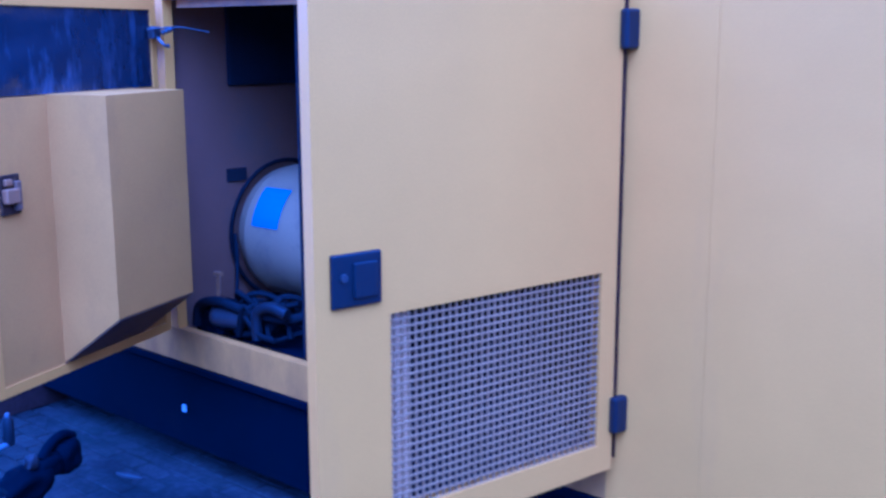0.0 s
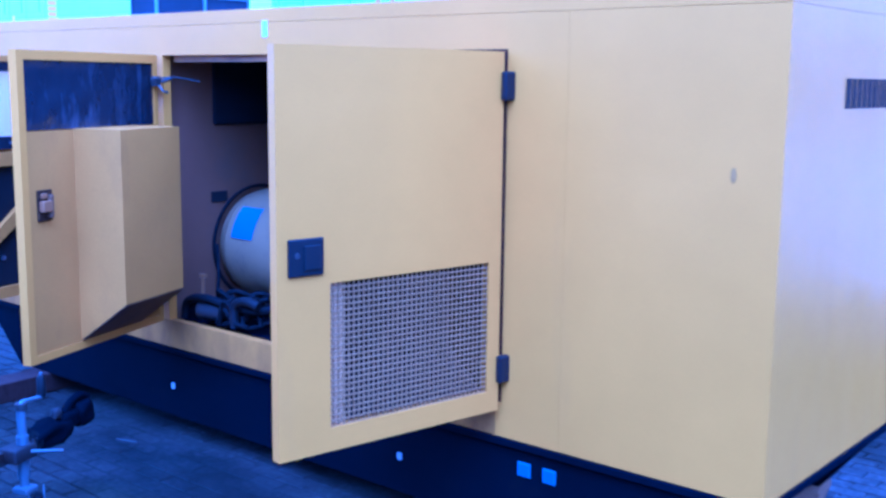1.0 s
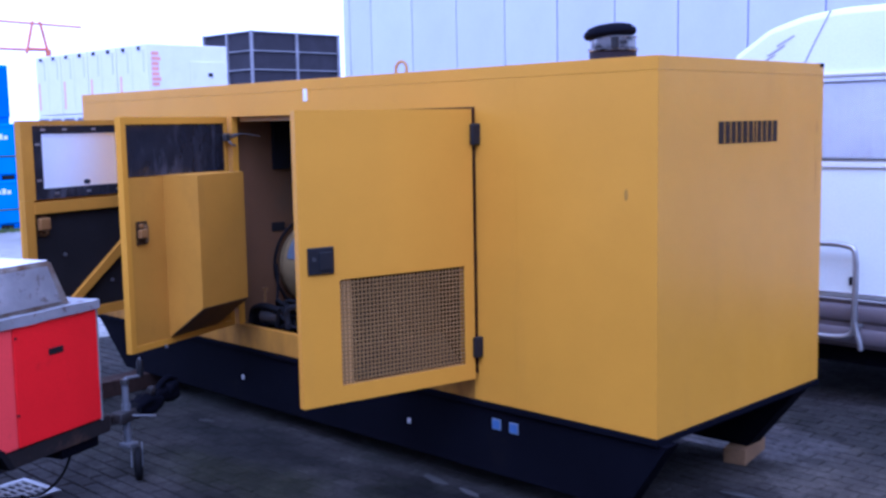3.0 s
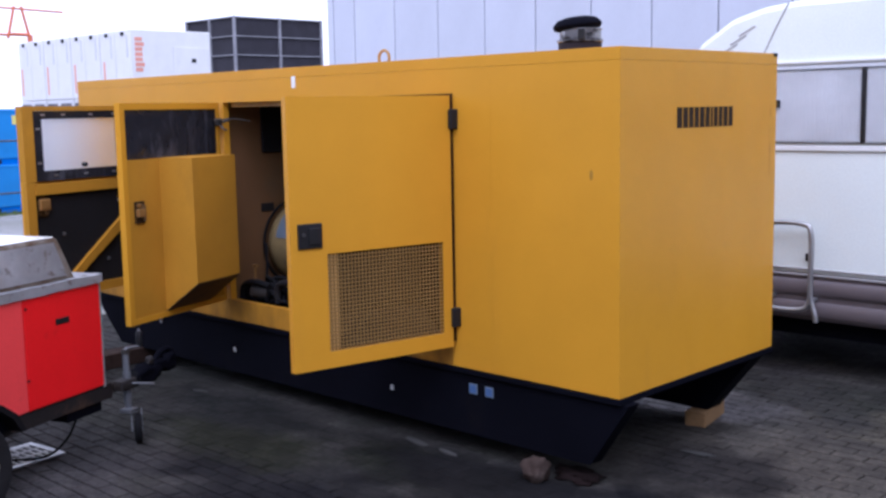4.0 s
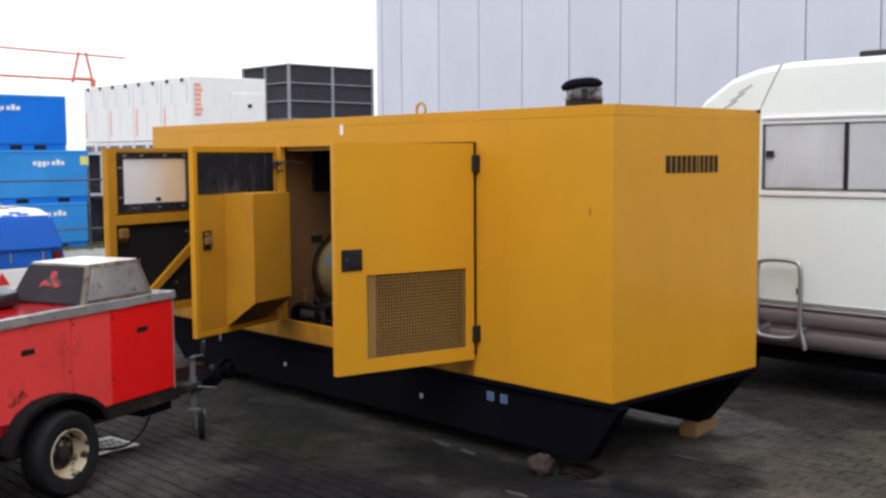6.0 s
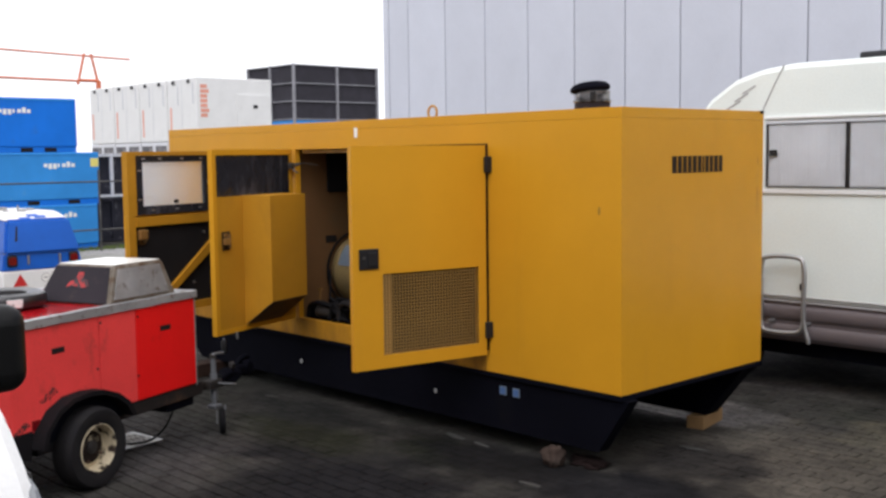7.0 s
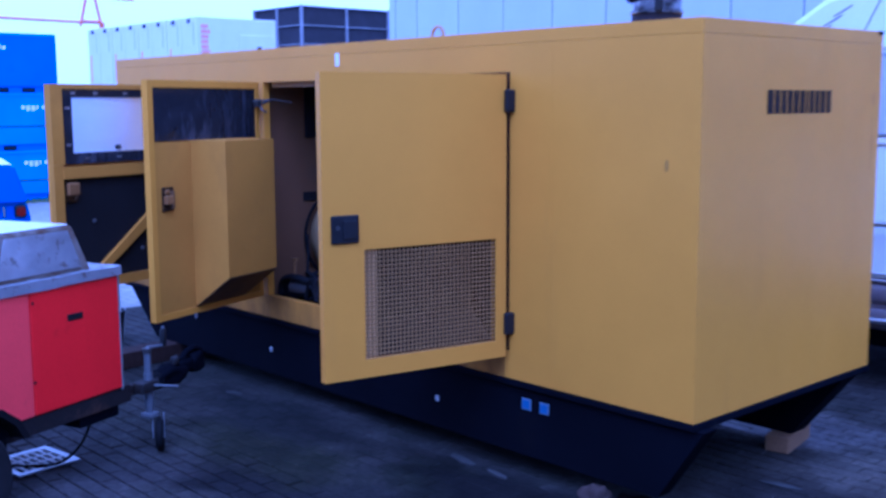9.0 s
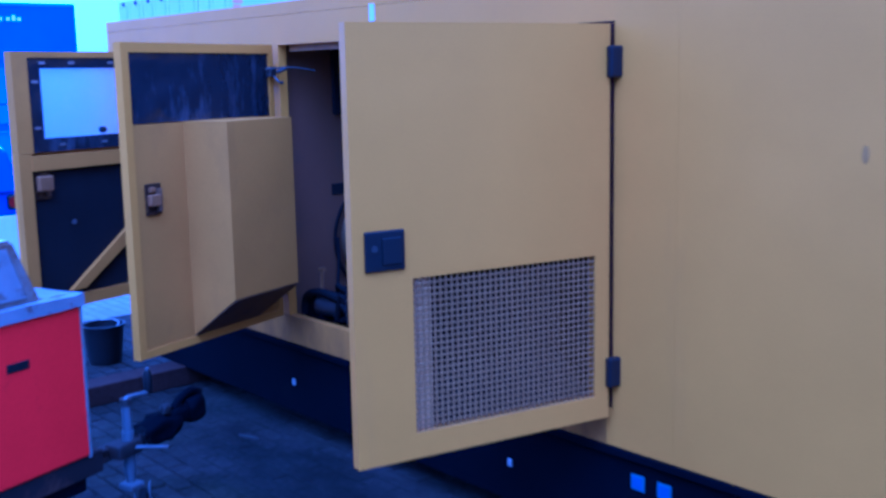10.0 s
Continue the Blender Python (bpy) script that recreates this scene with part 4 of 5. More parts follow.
inner = [(0.775, 0.40), (0.83, 0.485), (0.92, 0.553), (1.04, 0.598), (1.16, 0.612), (1.30, 0.602), (1.42, 0.55), (1.515, 0.45), (1.545, 0.36)]
part("mudguard", prism(bmesh.new(), outer + inner[::-1], -0.05, 0.105), GUARD, tr, "dusty black mudguard")
part("mudguard", prism(bmesh.new(), outer + inner[::-1], -TW - 0.16, -TW + 0.05), GUARD, tr)
arch = [p for p in inner if p[1] > 0.3]
part("arch_liner", prism(bmesh.new(), arch, -0.2, 0.006), BLACK, tr, "black wheel arch")
part("wheel_box", B(0.79, 1.52, -0.2, -0.008, 0.30, 0.60), GUARD, tr)
part("rear_skirt", prism(bmesh.new(), [(1.56, 0.47), (TL - 0.012, 0.47), (TL - 0.012, 0.33), (1.58, 0.28)], -0.06, 0.004), GUARD, tr, "black skirt behind the wheel")
part("reflector", B(1.50, 1.56, -0.001, 0.006, 0.47, 0.53), LAMP_RED, tr)
part("chassis_rail", B(-0.11, TL, -0.10, -0.010, 0.355, 0.455, bevel=0.006), RAIL, tr, "rusty chassis rail")
part("chassis_rail", B(0.0, TL, -TW + 0.02, -TW + 0.10, 0.36, 0.455, bevel=0.006), DARK_RUST, tr)
part("axle", rod(bmesh.new(), (1.13, -TW, WR), (1.13, 0, WR), 0.03), RUST, tr)


def lump(x, y, z, sx, sy, sz, seed, rough=0.35):
    """A greasy casting, dented and uneven."""
    b = bmesh.new()
    bmesh.ops.create_icosphere(b, subdivisions=3, radius=1.0)
    for v in b.verts:
        p = Vector(tuple(max(-0.8, min(0.8, c)) for c in v.co))
        p *= 1 + rough * noise.noise(p * 1.9 + Vector((seed, 0, 0))) + 0.3 * rough * noise.noise(p * 6.0)
        v.co = Vector((x + p.x * sx, y + p.y * sy, z + p.z * sz))
    return b


part("drawbar", B(-0.45, 0.05, -0.14, -0.07, 0.355, 0.415, bevel=0.008), DARK_RUST, tr, "dark greasy drawbar")
cp = part("coupling_head", lump(-0.55, -0.11, 0.395, 0.15, 0.07, 0.075, 1.0), BLACK, tr, "black greasy tow coupling")
part("gaiter", lathe(bmesh.new(), [(0.03, 0.0), (0.052, 0.015), (0.036, 0.03), (0.054, 0.045), (0.038, 0.06), (0.056, 0.075), (0.04, 0.09)], Matrix.Translation((-0.37, -0.11, 0.385)) @ pose(0, 0, 0, 0, -90, 0), 16, False), RUBBER, cp, "ribbed rubber gaiter")
part("coupling_neck", lump(-0.69, -0.11, 0.42, 0.10, 0.045, 0.05, 4.0), BLACK, cp)
part("coupling_socket", lump(-0.80, -0.11, 0.43, 0.075, 0.06, 0.075, 7.0, 0.25), BLACK, cp)
part("coupling_lever", tube(bmesh.new(), bend([(-0.66, -0.11, 0.46), (-0.72, -0.11, 0.50), (-0.79, -0.11, 0.515), (-0.85, -0.11, 0.49)]), 0.020), BLACK, cp)
part("safety_catch", lump(-0.60, -0.10, 0.475, 0.03, 0.025, 0.035, 9.0), DARK_RUST, cp)
# jockey wheel
JX, JY = -0.30, -0.05
GALV = surface("dull_galvanised_tube", (0.19, 0.20, 0.215), 0.5, 0.4, wear=(0.12, 0.09, 0.07), wear_at=(0.56, 0.75), wear_scale=14, tone=0.25)
jk = part("jockey_post", rod(bmesh.new(), (JX, JY, 0.20), (JX, JY, 0.60), 0.021, 14), GALV, tr, "galvanised jockey wheel post")
part("post_sleeve", rod(bmesh.new(), (JX, JY, 0.27), (JX, JY, 0.47), 0.027, 14), GALV, jk)
part("post_cap", rod(bmesh.new(), (JX, JY, 0.59), (JX, JY, 0.62), 0.026, 14), DARK_STEEL, jk)
part("clamp", B(JX - 0.045, JX + 0.10, JY - 0.05, JY + 0.045, 0.365, 0.43, bevel=0.010), DARK_RUST, jk)
part("clamp_bracket", B(JX + 0.08, 0.0, JY - 0.06, JY - 0.02, 0.375, 0.42, bevel=0.006), DARK_RUST, jk)
part("clamp_lever", rod(bmesh.new(), (JX, JY + 0.04, 0.40), (JX - 0.12, JY + 0.12, 0.375), 0.008), GALV, jk)
part("crank_handle", tube(bmesh.new(), bend([(JX, JY, 0.61), (JX - 0.01, JY, 0.622), (JX - 0.07, JY - 0.004, 0.616), (JX - 0.155, JY - 0.01, 0.606)]), 0.010), GALV, jk)
part("crank_grip", lathe(bmesh.new(), [(0, 0), (0.017, 0), (0.021, 0.015), (0.020, 0.09), (0.014, 0.105), (0, 0.108)], pose(JX - 0.155, JY - 0.01, 0.604), 16), PLASTIC, jk, "black plastic crank grip")
part("grip_pin", rod(bmesh.new(), (JX - 0.155, JY - 0.01, 0.710), (JX - 0.155, JY - 0.01, 0.722), 0.008, 10), GALV, jk)
jw = part("jockey_wheel", lathe(bmesh.new(), [(0.045, -0.02), (0.085, -0.024), (0.10, -0.012), (0.10, 0.012), (0.085, 0.024), (0.045, 0.02), (0.045, -0.02)], Matrix.Translation((JX - 0.02, JY + 0.055, 0.10)) @ pose(0, 0, 0, 90, 0, 38), 24, False), RUBBER, jk, "small black rubber wheel")
part("wheel_disc", lathe(bmesh.new(), [(0, -0.014), (0.046, -0.014), (0.046, 0.014), (0, 0.014)], Matrix.Translation((JX - 0.02, JY + 0.055, 0.10)) @ pose(0, 0, 0, 90, 0, 38), 20), GALV, jw)
for q in (-1, 1):
    part("wheel_fork", B(-0.022, 0.022, q * 0.032 - 0.003, q * 0.032 + 0.003, -0.02, 0.125), GALV, jk, "", Matrix.Translation((JX - 0.016, JY + 0.048, 0.10)) @ pose(0, 0, 0, 0, -12, 38))
part("fork_head", B(JX - 0.035, JX + 0.045, JY - 0.035, JY + 0.05, 0.205, 0.235, bevel=0.008), GALV, jk)
for x, z, s in ((1.41, 0.665, 0.09), (1.64, 0.50, 0.08)):
    part("scuff", prism(bmesh.new(), [(x + s * (0.75 + 0.25 * math.sin(7.3 * a + x)) * math.cos(a * math.pi / 10), z - 0.3 * s * math.cos(a * math.pi / 10) + 0.4 * s * (0.75 + 0.25 * math.cos(4.1 * a + z)) * math.sin(a * math.pi / 10)) for a in range(20)], -0.0006, 0.0006), SCUFF, tr, "dark scrape in the red paint")
part("front_box", B(-0.03, 0.27, -0.32, -0.03, 0.29, 0.37, bevel=0.01), BLACK, tr)
part("plate_holder", B(TL + 0.002, TL + 0.025, -0.50, -0.08, 0.36, 0.50, bevel=0.005), TAG, tr, "white plate holder at the rear")
part("rear_bracket", B(TL - 0.06, TL - 0.03, -0.06, -0.019, 0.30, 0.36, bevel=0.005), STEEL, tr)
# spare tyre on the lid, and the cable
sp = thing("spare_tyre", Matrix(tr.matrix_basis) @ pose(1.15, -0.64, 1.146), "worn black spare tyre lying on the red lid", "tyre")
WET_TYRE = surface("wet_tyre_rubber", (0.014, 0.013, 0.014), 0.3, spec=0.6, tone=0.2, wear=(0.10, 0.10, 0.10), wear_at=(0.60, 0.72), wear_scale=9, grain=14, bump=0.5)
part("tread", lathe(bmesh.new(), [(0.15, 0.008), (0.22, 0.0), (0.262, 0.015), (0.275, 0.035), (0.275, 0.075), (0.262, 0.098), (0.22, 0.112), (0.15, 0.10), (0.14, 0.055), (0.15, 0.008)], pose(0, 0, 0), 40), WET_TYRE, sp, "worn wet tread")
# White patch painted where the wet side of the tyre shines.
part("side_sheen", B(0.266, 0.279, -0.05, 0.05, 0.026, 0.08, bevel=0.004), SHEEN, sp, "ragged white patch painted for the wet sheen", pose(0, 0, 0, 0, 0, 62))
solid("ground_cable", tube(bmesh.new(), bend([(-3.45, -2.25, 0.012), (-3.25, -2.05, 0.014), (-3.08, -1.88, 0.014), (-2.96, -1.79, 0.05), (-2.86, -1.72, 0.16), (-2.80, -1.68, 0.30)]), 0.008, 6), RUBBER, "thin black cable hanging from the trailer to the paving", "cable")

# ---- motorhome ----
mh = thing("motorhome", pose(0, 0, 0), "cream white coachbuilt motorhome with mauve grey skirt", "motorhome")
CY = 3.10
MACHINE_GREY = surface("grey_rubber", (0.10, 0.10, 0.105), 0.7, tone=0.1)
prof = [(4.8, 0.80), (4.8, 2.78), (4.7, 2.88), (-0.55, 2.875), (-0.85, 2.84), (-1.12, 2.765), (-1.38, 2.60), (-1.62, 2.32), (-1.85, 1.9), (-2.0, 1.4), (-2.02, 0.80)]
part("coach_body", prism(bmesh.new(), prof, CY, CY + 2.2, 'y', 0.05), CAMPER, mh)
part("skirt", prism(bmesh.new(), [(4.75, 0.45), (4.75, 0.80), (-2.02, 0.80), (-2.05, 0.50), (-2.0, 0.45)], CY + 0.005, CY + 2.19, 'y', 0.01), SKIRT, mh, "mauve grey skirt")
for z, h, d in ((0.845, 0.012, 0.010), (0.80, 0.016, 0.012)):
    part("skirt_trim", B(-2.0, 4.74, CY - d, CY + 0.006, z - h / 2, z + h / 2, bevel=0.004), SEAM, mh, "grey trim line above the skirt")
for z, h in ((0.70, 0.13), (0.53, 0.13)):
    part("skirt_moulding", prism(bmesh.new(), [(CY + 0.006 - 0.030 * math.cos(radians(a)), z + h / 2 * math.sin(radians(a))) for a in range(-90, 91, 15)], -2.0, 4.74, 'x'), SKIRT, mh, "rounded mauve grey moulding")
part("gutter_rail", B(-0.80, 4.75, CY - 0.02, CY + 0.005, 2.395, 2.42, bevel=0.005), WHITE, mh)
part("waist_rail", B(-1.9, 4.75, CY - 0.018, CY + 0.005, 1.745, 1.785, bevel=0.006), WHITE, mh)
part("seam", tube(bmesh.new(), bend([(-0.63, CY - 0.002, 2.86), (-0.74, CY - 0.002, 2.66), (-0.86, CY - 0.002, 2.42)]), 0.006, 6), SEAM, mh)
for i in range(3):
    x, z = -1.20 + i * 0.075, 2.505 + 0.065 * i
    part("vent_slot", prism(bmesh.new(), [(x, z), (x + 0.02, z - 0.006), (x + 0.15, z + 0.062), (x + 0.14, z + 0.072)], CY - 0.004, CY + 0.002), SEAM, mh)
win = part("window_frame", B(-0.80, 2.4, CY - 0.008, CY + 0.004, 1.80, 2.385, bevel=0.01), PALE, mh, "grey framed side window with pale curtains")
for x in (-0.772, -0.0275, 0.915):
    part("window_bar", B(x - (0.016 if x > -0.5 else 0.007), x + (0.016 if x > -0.5 else 0.007), CY - 0.026, CY - 0.006, 1.808, 2.352), PLASTIC, win)
for z in (1.806, 2.354):
    part("window_gasket", B(-0.785, 2.4, CY - 0.018, CY - 0.006, z - 0.004, z + 0.004), MACHINE_GREY, win)
for x0, x1 in ((-0.76, -0.04), (-0.015, 0.9), (0.93, 2.38)):
    b = bmesh.new()
    n = 40
    vs = []
    for i in range(n + 1):
        x = x0 + 0.012 + (x1 - x0 - 0.024) * i / n
        y = CY - 0.012 + 0.002 * math.sin(i * 1.9) + 0.0015 * math.sin(i * 0.7)
        vs.append((b.verts.new((x, y, 1.82)), b.verts.new((x, y, 2.34))))
    for (a, c), (d, e) in zip(vs, vs[1:]):
        b.faces.new((a, d, e, c))
    part("curtain", b, CURTAIN, win)
    pane = part("pane", B(x0, x1, CY - 0.024, CY - 0.020, 1.81, 2.35), GLASS, win)
    pane.visible_shadow = False
part("window_catch", B(-0.745, -0.67, CY - 0.035, CY - 0.024, 2.075, 2.13, bevel=0.004), PLASTIC, win)
part("filler_cap", rod(bmesh.new(), (0.46, CY - 0.012, 1.232), (0.46, CY + 0.002, 1.232), 0.05, 20), PLASTIC, mh, "black filler cap")
part("locker_lock", B(-0.45, -0.405, CY - 0.012, CY + 0.002, 0.905, 0.965, bevel=0.008), PLASTIC, mh, "black locker lock")
hoop = [(-0.76, 0.58), (-0.765, 0.80), (-0.765, 1.12), (-0.70, 1.195), (-0.44, 1.20), (-0.365, 1.13), (-0.362, 0.80), (-0.365, 0.62), (-0.43, 0.545), (-0.68, 0.535)]
part("grab_rail", tube(bmesh.new(), bend([(x, CY - 0.10, z) for x, z in hoop], 5, True), 0.021, 10, True), STEEL, mh, "bright tubular rail hoop")
part("rail_leg", tube(bmesh.new(), bend([(-0.365, CY - 0.10, 0.70), (-0.345, CY - 0.10, 0.60), (-0.315, CY - 0.10, 0.50), (-0.31, CY - 0.10, 0.46)], 5), 0.020, 10), STEEL, mh)
part("rail_foot", rod(bmesh.new(), (-0.36, CY - 0.10, 0.62), (-0.36, CY + 0.01, 0.62), 0.018), STEEL, mh)
part("rail_foot", rod(bmesh.new(), (-0.70, CY - 0.10, 0.62), (-0.70, CY + 0.01, 0.62), 0.018), STEEL, mh)
part("roof_hatch", B(-0.20, 0.6, CY + 0.5, CY + 1.2, 2.87, 2.97, bevel=0.02), PLASTIC, mh, "dark roof hatch")
part("underbody", B(-1.9, 4.7, CY + 0.15, CY + 2.05, 0.30, 0.46), BLACK, mh)
for x in (-1.25, 3.2):
    for y, r in ((CY + 0.18, 90), (CY + 2.0, -90)):
        wheel(mh, Matrix.Translation((x, y, 0.33)) @ pose(0, 0, 0, r, 0, 0), 0.33, 0.2, STEEL)

# ---- white van ----
vn = thing("white_van", pose(1.265, -4.30, 0), "white parked van with black door mirror", "van")
vp = [(0.04, 0.45), (0.05, 0.92), (0.0, 1.06), (-0.11, 1.20), (-0.26, 1.34), (-0.42, 1.44), (-0.75, 1.56), (-1.30, 2.05), (-1.6, 2.12), (-4.6, 2.12), (-4.7, 2.0), (-4.72, 0.35), (-0.1, 0.32)]
part("van_body", prism(bmesh.new(), vp, -1.85, 0.0, 'y', 0.05), WHITE, vn)
part("headlamp", prism(bmesh.new(), [(0.06, 0.86), (0.012, 1.06), (-0.10, 1.17), (-0.20, 1.20), (-0.42, 1.175), (-0.40, 0.90)], -0.30, 0.006, 'y', 0.02), LAMP_GLASS, vn, "clear headlamp")
part("headlamp", prism(bmesh.new(), [(0.06, 0.86), (0.012, 1.06), (-0.10, 1.17), (-0.20, 1.20), (-0.42, 1.175), (-0.40, 0.90)], -1.856, -1.55, 'y', 0.02), LAMP_GLASS, vn)
part("windscreen", prism(bmesh.new(), [(-0.77, 1.56), (-1.26, 2.03), (-1.29, 2.01), (-0.80, 1.54)], -1.7, -0.15), FOIL, vn)
part("side_window", B(-2.1, -1.15, -0.004, 0.004, 1.33, 1.85, bevel=0.003), FOIL, vn)
part("wing_seam", tube(bmesh.new(), bend([(-0.50, 0.002, 1.40), (-0.44, 0.003, 1.28), (-0.41, 0.003, 1.19)]), 0.004, 6), PLASTIC, vn)
part("lamp_divider", prism(bmesh.new(), [(-0.19, 1.19), (-0.16, 1.19), (-0.10, 0.9), (-0.13, 0.9)], 0.004, 0.009), DARK_STEEL, vn)
part("door_seam", B(-0.98, -0.975, -0.002, 0.003, 0.45, 1.32), PLASTIC, vn)
part("bumper", B(-0.25, 0.06, -1.84, 0.01, 0.35, 0.62, bevel=0.04), PLASTIC, vn)
MIRROR = surface("black_mirror_shell", (0.006, 0.006, 0.006), 0.4, spec=0.2, tone=0.2)
mr = part("door_mirror", B(-0.93, -0.78, 0.06, 0.278, 1.30, 1.615, bevel=0.072, seg=5), MIRROR, vn, "tall black door mirror")
part("mirror_arm", B(-0.90, -0.82, -0.01, 0.11, 1.42, 1.50, bevel=0.01), PLASTIC, mr)
for x in (-0.75, -3.8):
    for y, r in ((-0.08, -90), (-1.77, 90)):
        wheel(vn, Matrix.Translation((x, y, 0.31)) @ pose(0, 0, 0, r, 0, 0), 0.31, 0.19, STEEL)

# ---- blue and white site trailer ----
bt = thing("blue_site_trailer", pose(-8.8, -0.115, 0), "small blue and white towed site compressor", "trailer")
part("lower_body", B(-1.75, 0.0, -0.51, 0.51, 0.32, 0.79, bevel=0.02), WHITE, bt)
cn = part("canopy", frustum(-1.75, 0.0, -0.505, 0.505, 0.792, -1.74, -0.02, -0.475, 0.475, 0.99, 0.012), BLUE_DEEP, bt, "blue canopy")
part("canopy_hood", frustum(-1.75, 0.025, -0.485, 0.485, 0.985, -1.68, -0.11, -0.395, 0.395, 1.41, 0.035), BLUE_DEEP, cn, "rounded blue hood")
part("canopy_top", frustum(-1.70, -0.13, -0.405, 0.405, 1.395, -1.6, -0.34, -0.33, 0.33, 1.49, 0.02), WHITE, bt, "chalky white canopy top")
for x, y in ((-0.17, -0.14), (-0.20, 0.06), (-0.24, -0.02)):
    part("worn_patch", B(x - 0.03, x + 0.03, y - 0.07, y + 0.07, -0.002, 0.003), BLUE_DEEP, cn, "blue patch worn through the white", Matrix.Translation((0, 0, 1.397 + (-0.13 - x) * 0.452)) @ Matrix.Translation((x, y, 0)) @ pose(0, 0, 0, 0, 24, 0) @ Matrix.Translation((-x, -y, 0)))
part("vent_slot", prism(bmesh.new(), [(-0.33, 0.0), (-0.30, 0.0), (-0.27, 0.19), (-0.29, 0.19)], 0.0, 0.006, 'x'), PLASTIC, cn, "dark slot in the hood", Matrix.Translation((-0.027, 0, 1.145)) @ pose(0, 0, 0, 0, -17.6, 0))
for y in (-0.385, 0.385):
    lampb = part("tail_lamp", B(-0.012, 0.022, y - 0.062, y + 0.062, 0.845, 0.98, bevel=0.02), PLASTIC, bt, "black tail lamp housing")
    part("lens", rod(bmesh.new(), (0.02, y, 0.912), (0.03, y, 0.912), 0.05, 20), LAMP_RED, lampb, "dark red lamp lens")
for y in (-0.185, 0.21):
    part("grip", B(-0.012, 0.012, y - 0.012, y + 0.012, 0.86, 0.97, bevel=0.004), STEEL, bt)
part("red_triangle", prism(bmesh.new(), [(-0.385, 0.60), (-0.205, 0.60), (-0.295, 0.75)], 0.001, 0.006, 'x'), RED_MARK, bt, "red warning triangle")
dsc = part("speed_disc", rod(bmesh.new(), (0.0, 0.02, 0.685), (0.004, 0.02, 0.685), 0.055, 24), SEAM, bt, "small round grey sign")
part("disc_face", rod(bmesh.new(), (0.003, 0.02, 0.685), (0.006, 0.02, 0.685), 0.047, 24), TAG, dsc)
part("white_bar", B(0.005, 0.008, -0.005, 0.045, 0.675, 0.698), SEAM, dsc)
for x, y, q in ((-0.45, -0.05, 0.04), (-0.7, 0.15, 0.04), (-1.0, -0.1, 0.05), (-0.55, -0.22, 0.03)):
    part("roof_fitting", B(x - q, x + q, y - q, y + q, 1.48, 1.48 + q, bevel=0.01), STEEL, bt)
bo = [(-0.9 + 0.36 * math.cos(radians(a)), 0.36 + 0.36 * math.sin(radians(a))) for a in range(0, 181, 15)]
bi = [(-0.9 + 0.32 * math.cos(radians(a)), 0.36 + 0.32 * math.sin(radians(a))) for a in range(180, -1, -15)]
for y0, y1 in ((-0.70, -0.51), (0.51, 0.70)):
    part("mudguard", prism(bmesh.new(), bo + bi, y0, y1), PLASTIC, bt, "black plastic mudguard")
part("side_recess", B(-1.35, -0.42, -0.518, -0.508, 0.34, 0.75, bevel=0.004), FOAM, bt)
part("lifting_bar", rod(bmesh.new(), (-0.42, -0.12, 1.47), (-0.42, -0.12, 1.57), 0.012), STEEL, bt)
for y, r in ((-0.58, 90), (0.58, -90)):
    wheel(bt, Matrix.Translation((-0.9, y, 0.27)) @ pose(0, 0, 0, r, 0, 0), 0.27, 0.15, STEEL)

# ---- hall ----
HP = 0.965
hall = thing("industrial_hall", pose(0.07, 7.4, 0), "tall lilac grey clad industrial hall", "building", kind="structure")
part("hall_wall", B(-11.17, 16.0, 0.02, 9.0, 0, 11.0), JOINT, hall)
part("corner_trim", B(-11.20, -11.06, -0.03, 0.018, 0, 11.0, bevel=0.01), WALL, hall)
part("cladding_panel", B(-11.05, -10.535, -0.012, 0.018, 0, 11.0, bevel=0.006), WALL, hall)
pme = None
for i in range(27):
    b = B(0.009, HP - 0.009, -0.012, 0.018, 0, 11.0, bevel=0.006) if pme is None else None
    if pme is None:
        ob = part("cladding_panel", b, WALL, hall)
        pme = ob.data
    else:
        ob = new("cladding_panel", pme)
        ob.parent = hall
    ob.matrix_basis = pose(-10.525 + HP * i, 0, 0)

# ---- unseen walls added on the near sides to hold back low sky light ----
solid("sky_blocker_south", B(-16.0, 9.4, -10.4, -10.1, 0, 4.5, bevel=0.02), BLOCKER_GREY, "unseen plain grey wall added to hold back low sky light", "wall", kind="structure")
solid("sky_blocker_east", B(9.4, 9.7, -10.4, 7.3, 0, 4.5, bevel=0.02), BLOCKER_GREY, "unseen plain grey wall added to hold back low sky light", "wall", kind="structure")

# ---- blue equipment boxes ----
MACHINE_DARK = surface("dark_grey_machinery", (0.020, 0.020, 0.028), 0.7, spec=0.2, tone=0.4, wear=(0.13, 0.13, 0.14), wear_at=(0.58, 0.72), wear_scale=5)
CORE = surface("dark_radiator_core", (0.020, 0.018, 0.026), 0.8, tone=0.3, grain=30, bump=0.4)
YELLOW_TAG = surface("yellow_notice", (0.70, 0.62, 0.16), 0.5)


